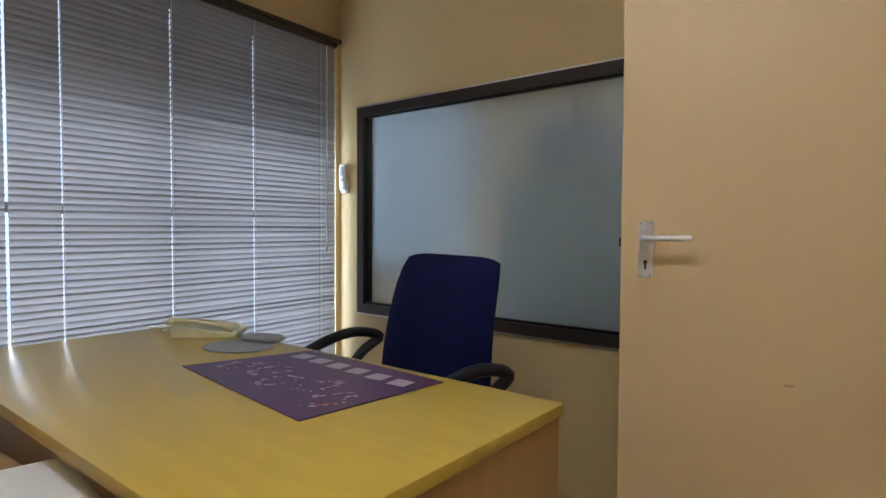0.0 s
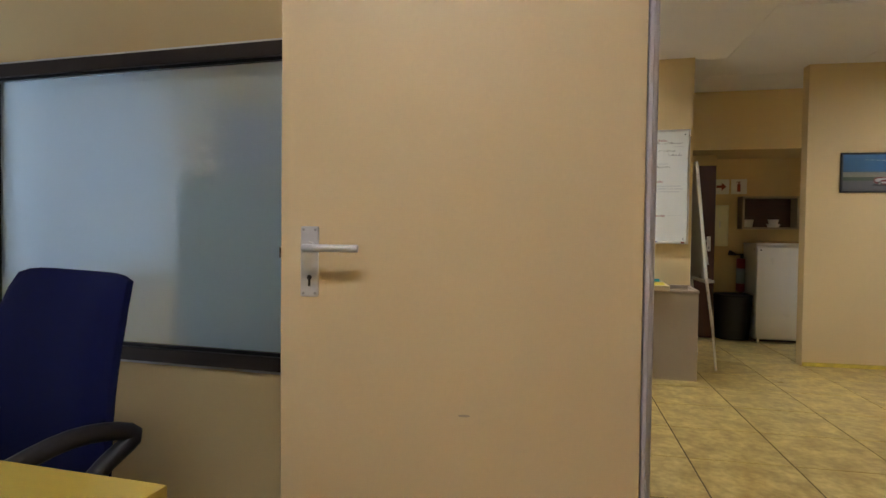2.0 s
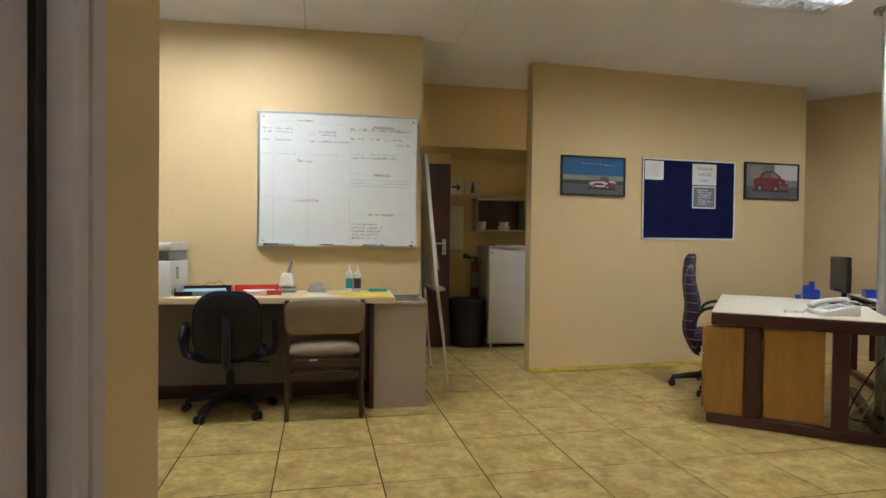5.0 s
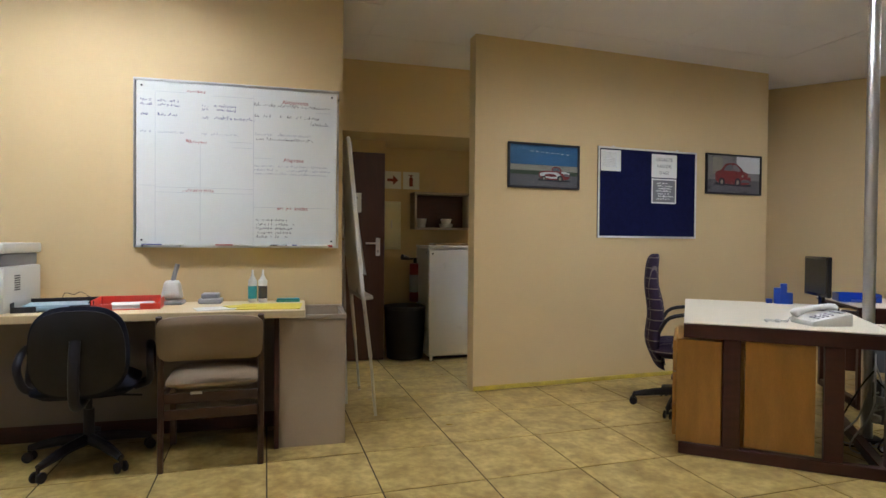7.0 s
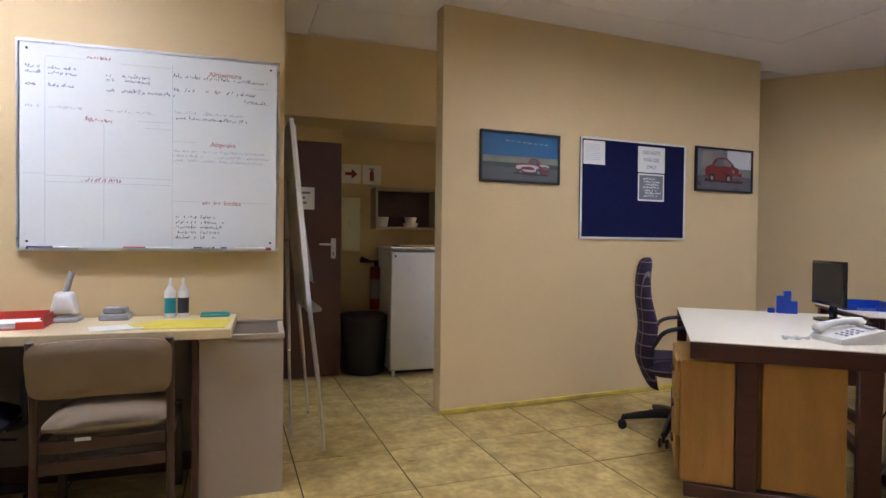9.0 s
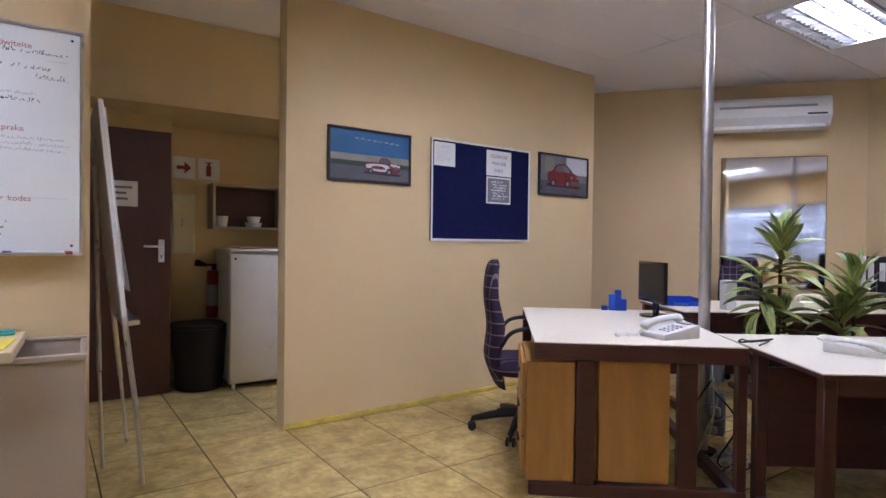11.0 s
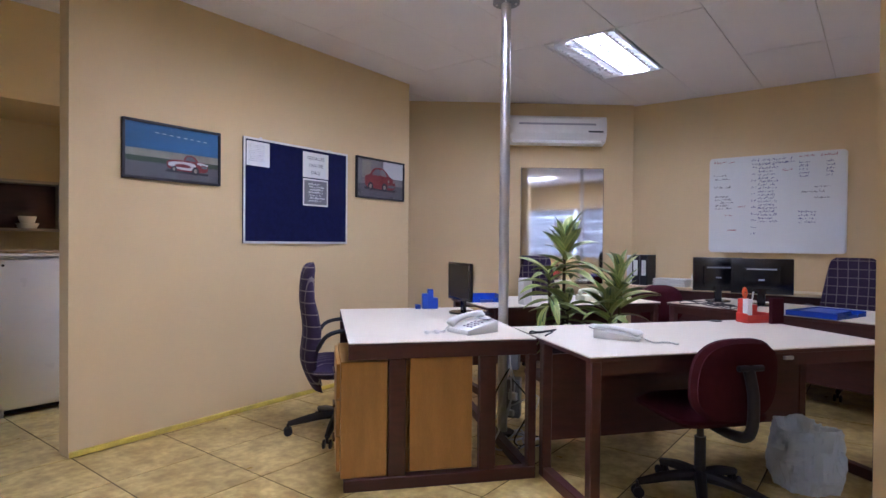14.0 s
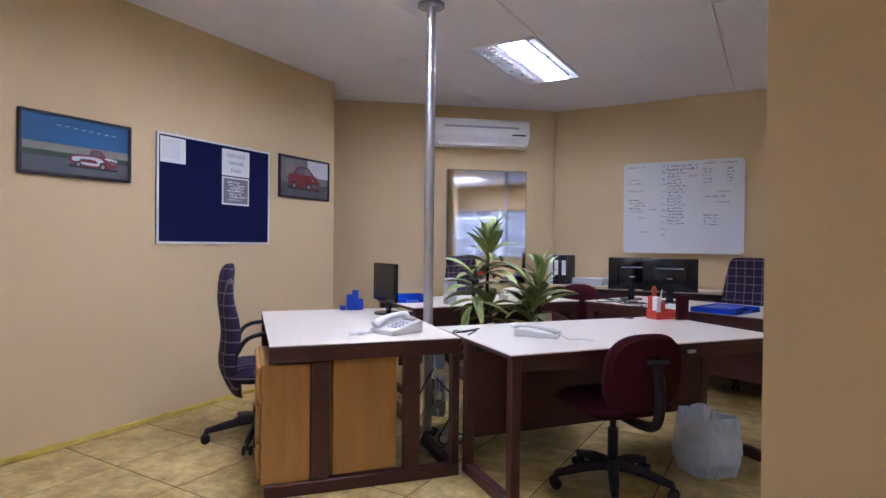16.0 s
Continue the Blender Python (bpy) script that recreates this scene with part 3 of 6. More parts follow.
win = built("window_2", joined(*[box(y - 0.02, 0.10, 0.30, y + 0.02, 0.14, 2.19) for y in (-0.28, 0.68, 1.64, 2.60)], box(-0.30, 0.10, 0.30, 2.62, 0.14, 0.34), box(-0.30, 0.10, 2.15, 2.62, 0.14, 2.19), box(-0.30, 0.10, 1.20, 2.62, 0.14, 1.24)), BRONZE, "wide aluminium framed office window behind blinds", "window")
win.matrix_basis = pose(B0[0], B0[1], 0, 0, 0, BANG)


def blind(o, ang, x0, x1, z0, z1, cords, group, tilt=-75):
    """A slatted blind of slim metal slats on ladder cords, nearly shut."""
    t = thing("venetian_blind", pose(o[0], o[1], 0, 0, 0, ang), "lowered grey metal venetian blind, slats nearly closed", "blind", group)
    part("head_rail", box(x0, -0.035, z1 - 0.03, x1, 0.0, z1, 0.002), BRONZE, t)
    part("bottom_rail", box(x0, -0.03, z0, x1, -0.008, z0 + 0.018, 0.002), SLAT, t)
    s = bmesh.new()
    prof = [(-0.017, -0.0022), (-0.006, 0.0008), (0.006, 0.0008), (0.017, -0.0022)]
    ca, sa = math.cos(radians(tilt)), math.sin(radians(tilt))
    cuts = [x0 + 0.004] + [c + d for c in cords for d in (-0.002, 0.002)] + [x1 - 0.004]
    for a, b in zip(cuts[::2], cuts[1::2]):
        rows = [[s.verts.new((x, y * ca - z * sa, y * sa + z * ca)) for y, z in prof] for x in (a, b)]
        for k in range(3):
            s.faces.new((rows[0][k], rows[0][k + 1], rows[1][k + 1], rows[1][k]))
    me = mesh_of("slat", s, SLAT)
    z = z0 + 0.03
    rg = random.Random(int(x0 * 100) + 5)
    while z < z1 - 0.035:
        ob = new("slat", me)
        ob.parent = t
        ob.matrix_basis = pose(0, -0.018, z, rg.gauss(0, 0.7), rg.gauss(0, 0.05), 0)
        z += 0.0262
    for c in cords:
        part("ladder_cord", joined(box(c - 0.0008, -0.033, z0, c + 0.0008, -0.0322, z1 - 0.03), box(c - 0.0008, -0.004, z0, c + 0.0008, -0.0032, z1 - 0.03)), CORD, t)
    part("wand", rod((x1 - 0.09, -0.045, z1 - 0.04), (x1 - 0.09, -0.045, 1.06), 0.0035), CORD, t)
    part("toggle", rod((x1 - 0.09, -0.045, 1.06), (x1 - 0.09, -0.045, 1.02), 0.006, 0.009), WHITEPL, t)
    return t


blind(B0, BANG, 1.02, 2.60, 0.22, 2.20, (1.194, 1.62, 2.043, 2.479), "office blinds")
blind(B0, BANG, -0.28, 1.019, 0.22, 2.20, (-0.1, 0.25, 0.6, 0.93), "office blinds")
blind((-2.85, 2.6), 90, 0.3, 1.7, 0.88, 2.15, (0.5, 1.0, 1.5), "west room blinds", -62)
blind((7.2, -1.3), 180, 3.61, 5.20, 0.88, 2.08, (3.8, 4.4, 5.0), "far room blinds", -62)
blind((7.2, -1.3), 180, 5.21, 6.89, 0.88, 2.08, (5.4, 6.0, 6.6), "far room blinds", -74)


# ---- desks ----
def slab_top(poly, z, th, top, edge, parent):
    part("tabletop", prism(poly, z - 0.006, z, 0.0015), top, parent, "pale laminate top")
    part("edging", prism(poly, z - th, z - 0.0062, 0.002), edge, parent, "dark wood edging")


def cluster_desk(name, m, L, W, label, rear=None):
    """A desk on a dark wood frame: x along its length, y across, z up; its top is cream laminate."""
    H = 0.722
    t = thing(name, m, label, "desk", "desks round the pole")
    slab_top([(0, 0), (L, 0), (L, W), (0, W)], H, 0.024, LAMINATE, MAHOGH, t)
    part("apron", joined(box(0.063, 0.014, H - 0.085, L - 0.063, 0.03, H - 0.0245), box(0.063, W - 0.03, H - 0.085, L - 0.063, W - 0.014, H - 0.0245)), MAHOGH, t)
    rear = W - 0.062 if rear is None else rear
    for ex in (0.012, L - 0.062):
        for ey in (0.012, rear):
            part("leg", box(ex, ey, 0.0, ex + 0.05, ey + 0.05, H - 0.0245, 0.004), MAHOG, t)
        part("foot_rail", box(ex, 0.0625, 0.0, ex + 0.05, rear - 0.0005, 0.055, 0.004), MAHOGH, t)
    part("modesty_panel", box(0.063, W * 0.55, 0.19, L - 0.063, W * 0.55 + 0.018, H - 0.0865), MAHOGH, t)
    return t


# desk beside the picture wall: its end frame with ochre pedestal panels looks at the doorway
UA = -40.6
d1 = thing("desk", pose(2.655, 4.905, 0, 0, 0, UA), "office desk with cream top, dark mahogany frame and ochre panels", "desk", "desks round the pole")
H = 0.722
slab_top([(0, 0), (0.955, 0), (0.955, 1.43), (0, 1.43)], H, 0.012, LAMINATE, MAHOGH, d1)
part("apron", joined(box(0.0, 0.0, H - 0.082, 0.955, 0.03, H - 0.0125, 0.002), box(0.0, 1.40, H - 0.082, 0.955, 1.43, H - 0.0125, 0.002), box(0.925, 0.031, H - 0.082, 0.955, 1.399, H - 0.0125, 0.002)), MAHOGH, d1)
for ex in (0.195, 0.655):
    part("leg", box(ex, 0.004, 0.062, ex + 0.085, 0.05, H - 0.083, 0.003), MAHOG, d1)
part("leg", box(0.914, 0.004, 0.062, 0.955, 0.06, H - 0.083, 0.003), MAHOG, d1)
part("leg", box(0.40, 1.37, 0.0, 0.455, 1.43, H - 0.083, 0.003), MAHOG, d1)
part("leg", box(0.0, 1.37, 0.0, 0.06, 1.43, H - 0.083, 0.003), MAHOG, d1)
part("foot_rail", box(-0.02, 0.0, 0.0, 0.955, 0.055, 0.061, 0.004), MAHOGH, d1)
part("foot_rail", box(0.90, 0.062, 0.0, 0.955, 1.36, 0.055, 0.004), MAHOGH, d1)
part("end_panel", box(0.30, 0.022, 0.075, 0.62, 0.04, H - 0.085, 0.002), OCHRE, d1, "ochre wooden end panel")
ped = thing("drawer_pedestal", pose(2.655, 4.905, 0, 0, 0, UA), "ochre wooden drawer pedestal under the desk end", "drawer unit")
part("body", box(-0.035, 0.052, 0.062, 0.42, 0.60, H - 0.10, 0.003), OCHRE, ped)
part("side_panel", box(-0.035, 0.020, 0.062, 0.19, 0.0515, H - 0.095, 0.003), OCHRE, ped)
for k in range(3):
    dr = part("drawer_front", box(-0.055, 0.065, 0.08 + 0.18 * k, -0.036, 0.59, 0.25 + 0.18 * k, 0.003), OCHRE, ped)
    part("handle", box(-0.068, 0.27, 0.16 + 0.18 * k, -0.056, 0.39, 0.172 + 0.18 * k, 0.003), MAHOGH, dr)

d2 = cluster_desk("desk", pose(3.09, 3.872, 0, 0, 0, -38), 1.70, 0.915, "long office desk with cream top and dark mahogany legs", rear=0.50)
d4 = cluster_desk("desk", pose(5.02, 2.30, 0, 0, 0, 70.0) @ pose(0, -0.85, 0), 2.15, 0.85, "far office desk with cream top and dark wood frame")
d3 = cluster_desk("desk", pose(4.39, 5.236, 0, 0, 0, -33), 1.60, 0.80, "office desk with cream top beyond the plant")


# ---- chairs ----
def star_base(t, z_seat, reach=0.30, metal=DARKPL, turn=20):
    part("column", joined(rod((0, 0, 0.10), (0, 0, z_seat - 0.12), 0.026, seg=16), rod((0, 0, z_seat - 0.14), (0, 0, z_seat - 0.03), 0.016, seg=12)), metal, t, "black gas lift column")
    part("seat_plate", box(-0.09, -0.11, z_seat - 0.045, 0.09, 0.11, z_seat - 0.02, 0.005), metal, t)
    for k in range(5):
        a = radians(72 * k + turn)
        ca, sa = math.cos(a), math.sin(a)
        lg = part("leg", tube(curve_pts([(0.02 * ca, 0.02 * sa, 0.115), (0.14 * ca, 0.14 * sa, 0.105), (reach * ca, reach * sa, 0.072)], 4), [0.030, 0.029, 0.028, 0.027, 0.026, 0.025, 0.023, 0.020, 0.017], 8), metal, t)
        part("caster", joined(rod((reach * ca - 0.012 * sa, reach * sa + 0.012 * ca, 0.027), (reach * ca - 0.026 * sa, reach * sa + 0.026 * ca, 0.027), 0.027, seg=14, bev=0.004), rod((reach * ca + 0.012 * sa, reach * sa - 0.012 * ca, 0.027), (reach * ca + 0.026 * sa, reach * sa - 0.026 * ca, 0.027), 0.027, seg=14, bev=0.004), rod((reach * ca, reach * sa, 0.03), (reach * ca, reach * sa, 0.075), 0.009, seg=8)), metal, lg)


def tall_back(levels, seg=28):
    """An S-shaped padded back: levels (z, y, thickness, half width) from bottom to top."""
    bm = bmesh.new()
    rings = []
    keys = curve_pts([(z, y, d) for z, y, d, w in levels], 4)
    wide = curve_pts([(z, w, 0) for z, y, d, w in levels], 4)
    for p, q in zip(keys, wide):
        ring = []
        for k in range(seg):
            a = 2 * math.pi * k / seg
            c, s = math.cos(a), math.sin(a)
            u = math.copysign(abs(c) ** 0.55, c)
            ring.append(bm.verts.new((q[1] * u, p[1] + p[2] / 2 * math.copysign(abs(s) ** 0.7, s) + 0.03 * u * u, p[0])))
        rings.append(ring)
    for a, b in zip(rings, rings[1:]):
        for k in range(seg):
            bm.faces.new((a[k], a[(k + 1) % seg], b[(k + 1) % seg], b[k]))
    bm.faces.new(rings[0][::-1]), bm.faces.new(rings[-1])
    bmesh.ops.recalc_face_normals(bm, faces=bm.faces[:])
    return bm


def plaid_chair(m, label, turn=20):
    """A high-backed office chair in plaid cloth; it faces +y."""
    t = thing("office_chair", m, label, "chair", "plaid office chairs")
    zs = 0.40
    star_base(t, zs, 0.31, turn=turn)
    part("seat", moved(cushion(0.48, 0.48, 0.08, 0.08, 0.02, taper=0.0), pose(0, 0.06, zs + 0.025, -90)), PLAID, t, "plaid cloth seat pad")
    part("backrest", tall_back([(0.275, -0.13, 0.012, 0.10), (0.30, -0.145, 0.045, 0.15), (0.38, -0.172, 0.075, 0.19), (0.49, -0.195, 0.095, 0.215), (0.665, -0.175, 0.105, 0.225), (0.845, -0.205, 0.085, 0.205), (0.98, -0.205, 0.075, 0.18), (1.05, -0.195, 0.06, 0.155), (1.075, -0.19, 0.02, 0.12)]), PLAID, t, "tall curved plaid cloth backrest")
    part("back_bar", tube([(0, 0.0, zs - 0.035), (0, -0.14, zs - 0.04)], 0.020, 10), DARKPL, t)
    for x in (-0.26, 0.26):
        s = 1 if x > 0 else -1
        part("armrest", tube(curve_pts([(x - s * 0.05, -0.14, 0.56), (x, -0.08, 0.655), (x, 0.04, 0.685), (x, 0.20, 0.685), (x, 0.29, 0.66), (x, 0.27, 0.54), (x - s * 0.06, 0.12, zs - 0.02)], 5), 0.013, 10), DARKPL, t, "curved black armrest")
    return t


def task_chair(m, label, cloth, width, back_h, zs, arms, back_z, group="task chairs"):
    """A low-backed swivel chair on a curved bar; it faces +y."""
    t = thing("office_chair", m, label, "chair", group)
    star_base(t, zs, 0.29)
    part("seat", moved(cushion(0.46, 0.45, 0.06, 0.09, 0.02), pose(0, 0.02, zs + 0.01, -90)), cloth, t, "padded seat")
    part("backrest", moved(cushion(width, back_h, 0.06, 0.30, 0.02, bend=0.035, taper=0.06, p=2.9), pose(0, -0.235, back_z, 6)), cloth, t, "padded backrest")
    part("back_shell", moved(cushion(width * 0.94, back_h * 0.92, 0.02, 0.30, 0.006, bend=0.03, taper=0.06, p=2.9), pose(0, -0.272, back_z, 6)), cloth if cloth is MAROON else DARKPL, t)
    part("back_bar", tube(curve_pts([(0, 0.0, zs - 0.035), (0, -0.20, zs - 0.045), (0, -0.315, zs - 0.01), (0, -0.335, zs + 0.14), (0, -0.30, zs + 0.28)], 6), 0.024, 10), DARKPL, t, "bent black back bar")
    if cloth is MAROON:
        part("knob", rod((-0.06, -0.315, zs + 0.27), (0.06, -0.315, zs + 0.27), 0.014, bev=0.004), DARKPL, t)
    part("lever", tube([(0.06, 0.0, zs - 0.05), (0.20, -0.02, zs - 0.06), (0.25, -0.02, zs - 0.065)], 0.006, 8), DARKPL, t)
    if arms:
        for x in (-0.28, 0.28):
            s = 1 if x > 0 else -1
            part("armrest", tube(curve_pts([(x - s * 0.07, 0.0, zs - 0.02), (x, -0.01, zs + 0.01), (x + s * 0.01, -0.08, zs + 0.13), (x, 0.02, zs + 0.20), (x, 0.12, zs + 0.16), (x, 0.08, zs + 0.02), (x - s * 0.05, 0.03, zs - 0.015)], 5), 0.019, 10), DARKPL, t, "black loop armrest")
    return t


def beige_chair(m):
    """A stacking visitor's chair in dark wood with beige vinyl; it faces +y."""
    t = thing("visitor_chair", m, "dark wooden chair with beige vinyl seat and back", "chair")
    for x in (-0.235, 0.235):
        part("leg", tube(curve_pts([(x, -0.235, 0.0), (x, -0.215, 0.40), (x, -0.235, 0.60), (x, -0.27, 0.775)], 5), 0.0155, 8), CHAIRWOOD, t)
        part("leg", box(x - 0.016, 0.17, 0.0, x + 0.016, 0.20, 0.40, 0.003), CHAIRWOOD, t)
        part("side_rail", box(x - 0.010, -0.205, 0.345, x + 0.010, 0.17, 0.39, 0.003), CHAIRWOOD, t)
    part("rear_rail", box(-0.22, -0.225, 0.335, 0.22, -0.205, 0.385, 0.003), CHAIRWOOD, t)
    part("stretcher", box(-0.22, -0.228, 0.255, 0.22, -0.206, 0.305, 0.003), CHAIRWOOD, t)
    part("front_rail", box(-0.22, 0.175, 0.335, 0.22, 0.195, 0.385, 0.003), CHAIRWOOD, t)
    part("seat", moved(cushion(0.45, 0.43, 0.05, 0.05, 0.012), pose(0, -0.015, 0.425, -90)), BEIGEFAB, t, "beige vinyl seat")
    part("backrest", moved(cushion(0.48, 0.225, 0.035, 0.04, 0.010, bend=-0.03, taper=-0.04), pose(0, -0.25, 0.665, 7)), BEIGEFAB, t, "beige vinyl backrest")
    part("label_tag", box(-0.10, -0.227, 0.378, -0.045, -0.2255, 0.392), PAPER, t)
    return t


# blue chair behind the office desk
bc = thing("executive_chair", pose(-1.618, 1.80, 0, 0, 0, 162), "royal blue cloth office chair with black armrests", "chair")
star_base(bc, 0.46)
part("seat", moved(cushion(0.58, 0.50, 0.07, 0.08, 0.02), pose(0, 0.02, 0.475, -90)), BLUEFAB, bc, "blue padded seat")
part("backrest", moved(cushion(0.69, 0.62, 0.07, 0.07, 0.015, taper=0.16, bend=0.035, lean=-0.03), pose(0, -0.215, 0.745, 8)), BLUEFAB, bc, "tall blue padded backrest")
part("back_bar", tube(curve_pts([(0, -0.02, 0.42), (0, -0.24, 0.42), (0, -0.33, 0.52), (0, -0.33, 0.72)], 5), 0.022, 10), DARKPL, bc)
for x in (-0.40, 0.40):
    s = 1 if x > 0 else -1
    part("armrest", tube(curve_pts([(x - s * 0.10, 0.05, 0.43), (x, 0.02, 0.47), (x + s * 0.005, -0.10, 0.62), (x, -0.19, 0.685), (x, -0.05, 0.715), (x, 0.13, 0.665), (x, 0.20, 0.60)], 5), 0.021, 10), DARKPL, bc, "curved black armrest")

plaid_chair(pose(3.24, 5.62, 0, 0, 0, -129), "purple plaid high-backed office chair beside the picture wall", 57)
plaid_chair(pose(6.02, 5.60, 0, 0, 0, 150), "purple plaid high-backed office chair under the mirror")
plaid_chair(pose(6.46, 3.095, 0, 0, 0, 80) @ Matrix.Scale(1.035, 4), "purple plaid high-backed office chair below the far whiteboard")
task_chair(pose(3.662, 3.56, 0, 0, 0, -40), "maroon cloth swivel chair pushed under the desk", MAROON, 0.43, 0.37, 0.42, False, 0.622)
task_chair(pose(6.15, 4.42, 0, 0, 0, 125), "low maroon swivel chair in the far corner", MAROON, 0.42, 0.36, 0.42, False, 0.645)
task_chair(pose(-0.40, 5.68, 0, 0, 0, 4), "dark blue swivel chair with black loop armrests", DARKFAB, 0.44, 0.45, 0.39, True, 0.605)
beige_chair(pose(0.215, 5.63, 0, 0, 0, 0))

def strokes(name, bm, material, parent, label=""):
    """Many pen strokes too small to pick apart, as one part."""
    ob = part(name, bm, material, parent, label)
    tagged(ob, label=label, kind="stuff")
    return ob


# ---- whiteboard wall ----
wb = thing("whiteboard", on_wall(W0, WANG, 0, 0), "large whiteboard with handwritten lists and a pen tray", "whiteboard")
x0, x1, z0, z1 = -1.212, -0.040, 1.115, 2.095
part("panel", box(x0, -0.016, z0, x1, -0.002, z1), BOARD, wb, "glossy white writing surface")
part("frame", joined(box(x0 - 0.004, -0.022, z1, x1 + 0.004, -0.001, z1 + 0.014), box(x0 - 0.004, -0.022, z0 - 0.014, x1 + 0.004, -0.001, z0), box(x0 - 0.014, -0.022, z0 - 0.014, x0 - 0.0041, -0.001, z1 + 0.014), box(x1 + 0.0041, -0.022, z0 - 0.014, x1 + 0.014, -0.001, z1 + 0.014)), ALU, wb, "aluminium edge")
part("pen_tray", joined(box(x0 + 0.05, -0.062, z0 - 0.014, x1 - 0.05, -0.023, z0 - 0.009), box(x0 + 0.05, -0.066, z0 - 0.014, x1 - 0.05, -0.0625, z0 + 0.0)), ALU, wb)
for cx_ in (x0 + 0.03, x1 - 0.03):
    for cz_ in (z0 + 0.03, z1 - 0.03):
        part("screw", rod((cx_, -0.0165, cz_), (cx_, -0.019, cz_), 0.006, seg=10), DARKPL, wb)
Y = -0.0165
rng = random.Random(21)
W_, H_ = x1 - x0, z1 - z0


def wl(u, v, w, h):
    return (x0 + u * W_, z0 + (1 - v) * H_, w * W_, h)


strokes("blue_writing", scrawl(rng, [wl(0.02, 0.125, 0.05, 0.016), wl(0.10, 0.125, 0.10, 0.016), wl(0.02, 0.15, 0.05, 0.014), wl(0.10, 0.15, 0.10, 0.014), wl(0.31, 0.14, 0.03, 0.014), wl(0.37, 0.14, 0.11, 0.018), wl(0.31, 0.165, 0.03, 0.014), wl(0.37, 0.165, 0.11, 0.018), wl(0.02, 0.21, 0.04, 0.015), wl(0.10, 0.21, 0.09, 0.015), wl(0.31, 0.215, 0.04, 0.015), wl(0.37, 0.215, 0.20, 0.018)], 0.0024, Y), INKBLUE, wb, "small blue handwriting")
strokes("black_writing", scrawl(rng, [wl(0.57, 0.115, 0.10, 0.018), wl(0.69, 0.115, 0.19, 0.018), wl(0.88, 0.115, 0.08, 0.016), wl(0.57, 0.185, 0.08, 0.018), wl(0.69, 0.185, 0.22, 0.018), wl(0.58, 0.33, 0.09, 0.016), wl(0.69, 0.33, 0.18, 0.016), wl(0.86, 0.225, 0.10, 0.02)] + [wl(0.58, 0.845 + 0.027 * k, 0.08, 0.016) for k in range(5)] + [wl(0.68, 0.845 + 0.027 * k, 0.06 + 0.012 * ((k * 3) % 4), 0.016) for k in range(5)], 0.0023, Y), INKBLACK, wb, "small black handwriting")
strokes("red_writing", scrawl(rng, [wl(0.24, 0.060, 0.10, 0.022), wl(0.235, 0.372, 0.095, 0.022), wl(0.22, 0.672, 0.085, 0.022), wl(0.32, 0.672, 0.045, 0.022), wl(0.69, 0.772, 0.075, 0.021)], 0.0030, Y), INKRED, wb, "red underlined headings")
for word, u, v, size in (("Aktiwiteite", 0.78, 0.092, 0.036), ("Afsprake", 0.772, 0.462, 0.035), ("kodes", 0.812, 0.772, 0.035)):
    writing(word, size, INKRED, wb, Matrix.Translation((x0 + u * W_, Y, z0 + (1 - v) * H_)), "heading")
strokes("pale_writing", scrawl(rng, [wl(0.02, 0.315, 0.05, 0.014), wl(0.10, 0.315, 0.12, 0.014), wl(0.31, 0.315, 0.18, 0.014), wl(0.57, 0.30, 0.10, 0.014), wl(0.69, 0.30, 0.17, 0.014), wl(0.57, 0.498, 0.10, 0.012), wl(0.69, 0.498, 0.26, 0.012), wl(0.57, 0.524, 0.12, 0.013), wl(0.73, 0.524, 0.24, 0.013), wl(0.57, 0.548, 0.38, 0.012)], 0.0026, Y), INKPALE, wb, "faded handwriting")
RULES = ((0.01, 0.09, 0.637), (0.09, 0.56, 0.645), (0.085, 0.56, 0.676), (0.09, 0.24, 0.062), (0.36, 0.56, 0.07), (0.565, 0.66, 0.445), (0.565, 0.96, 0.757), (0.89, 0.965, 0.138), (0.86, 0.965, 0.222), (0.43, 0.56, 0.352), (0.46, 0.56, 0.387))
COLUMNS = ((0.565, 0.05, 0.99), (0.088, 0.07, 0.985), (0.302, 0.37, 0.97))
strokes("ruled_line", joined(*[sheet(x0 + a * W_, z0 + (1 - v) * H_, x0 + b * W_, z0 + (1 - v) * H_ + 0.0016, Y, 0.0003) for a, b, v in RULES], *[sheet(x0 + a * W_, z0 + (1 - v) * H_, x0 + a * W_ + 0.0016, z0 + (1 - u) * H_, Y - 0.0004, 0.0003) for a, u, v in COLUMNS]), INKPALE, wb, "thin ruled lines")
for k, (xx, mt) in enumerate(((-1.13, INKBLUE), (-1.02, WHITEPL), (-0.72, INKRED), (-0.63, WHITEPL), (-0.40, INKBLACK), (-0.36, INKBLUE), (-0.20, WHITEPL), (-0.14, INKRED))):
    pen = thing("marker_pen", on_wall(W0, WANG, xx, z0 - 0.0005, 0.044), "whiteboard marker lying in the pen tray", "pen", "marker pens")
    part("barrel", rod((-0.045, 0, 0), (0.045, 0, 0), 0.008, seg=10, bev=0.002), WHITEPL if k % 2 else mt, pen)
    part("cap", rod((0.045, 0, 0), (0.075, 0, 0), 0.0085, 0.007, seg=10), mt, pen)

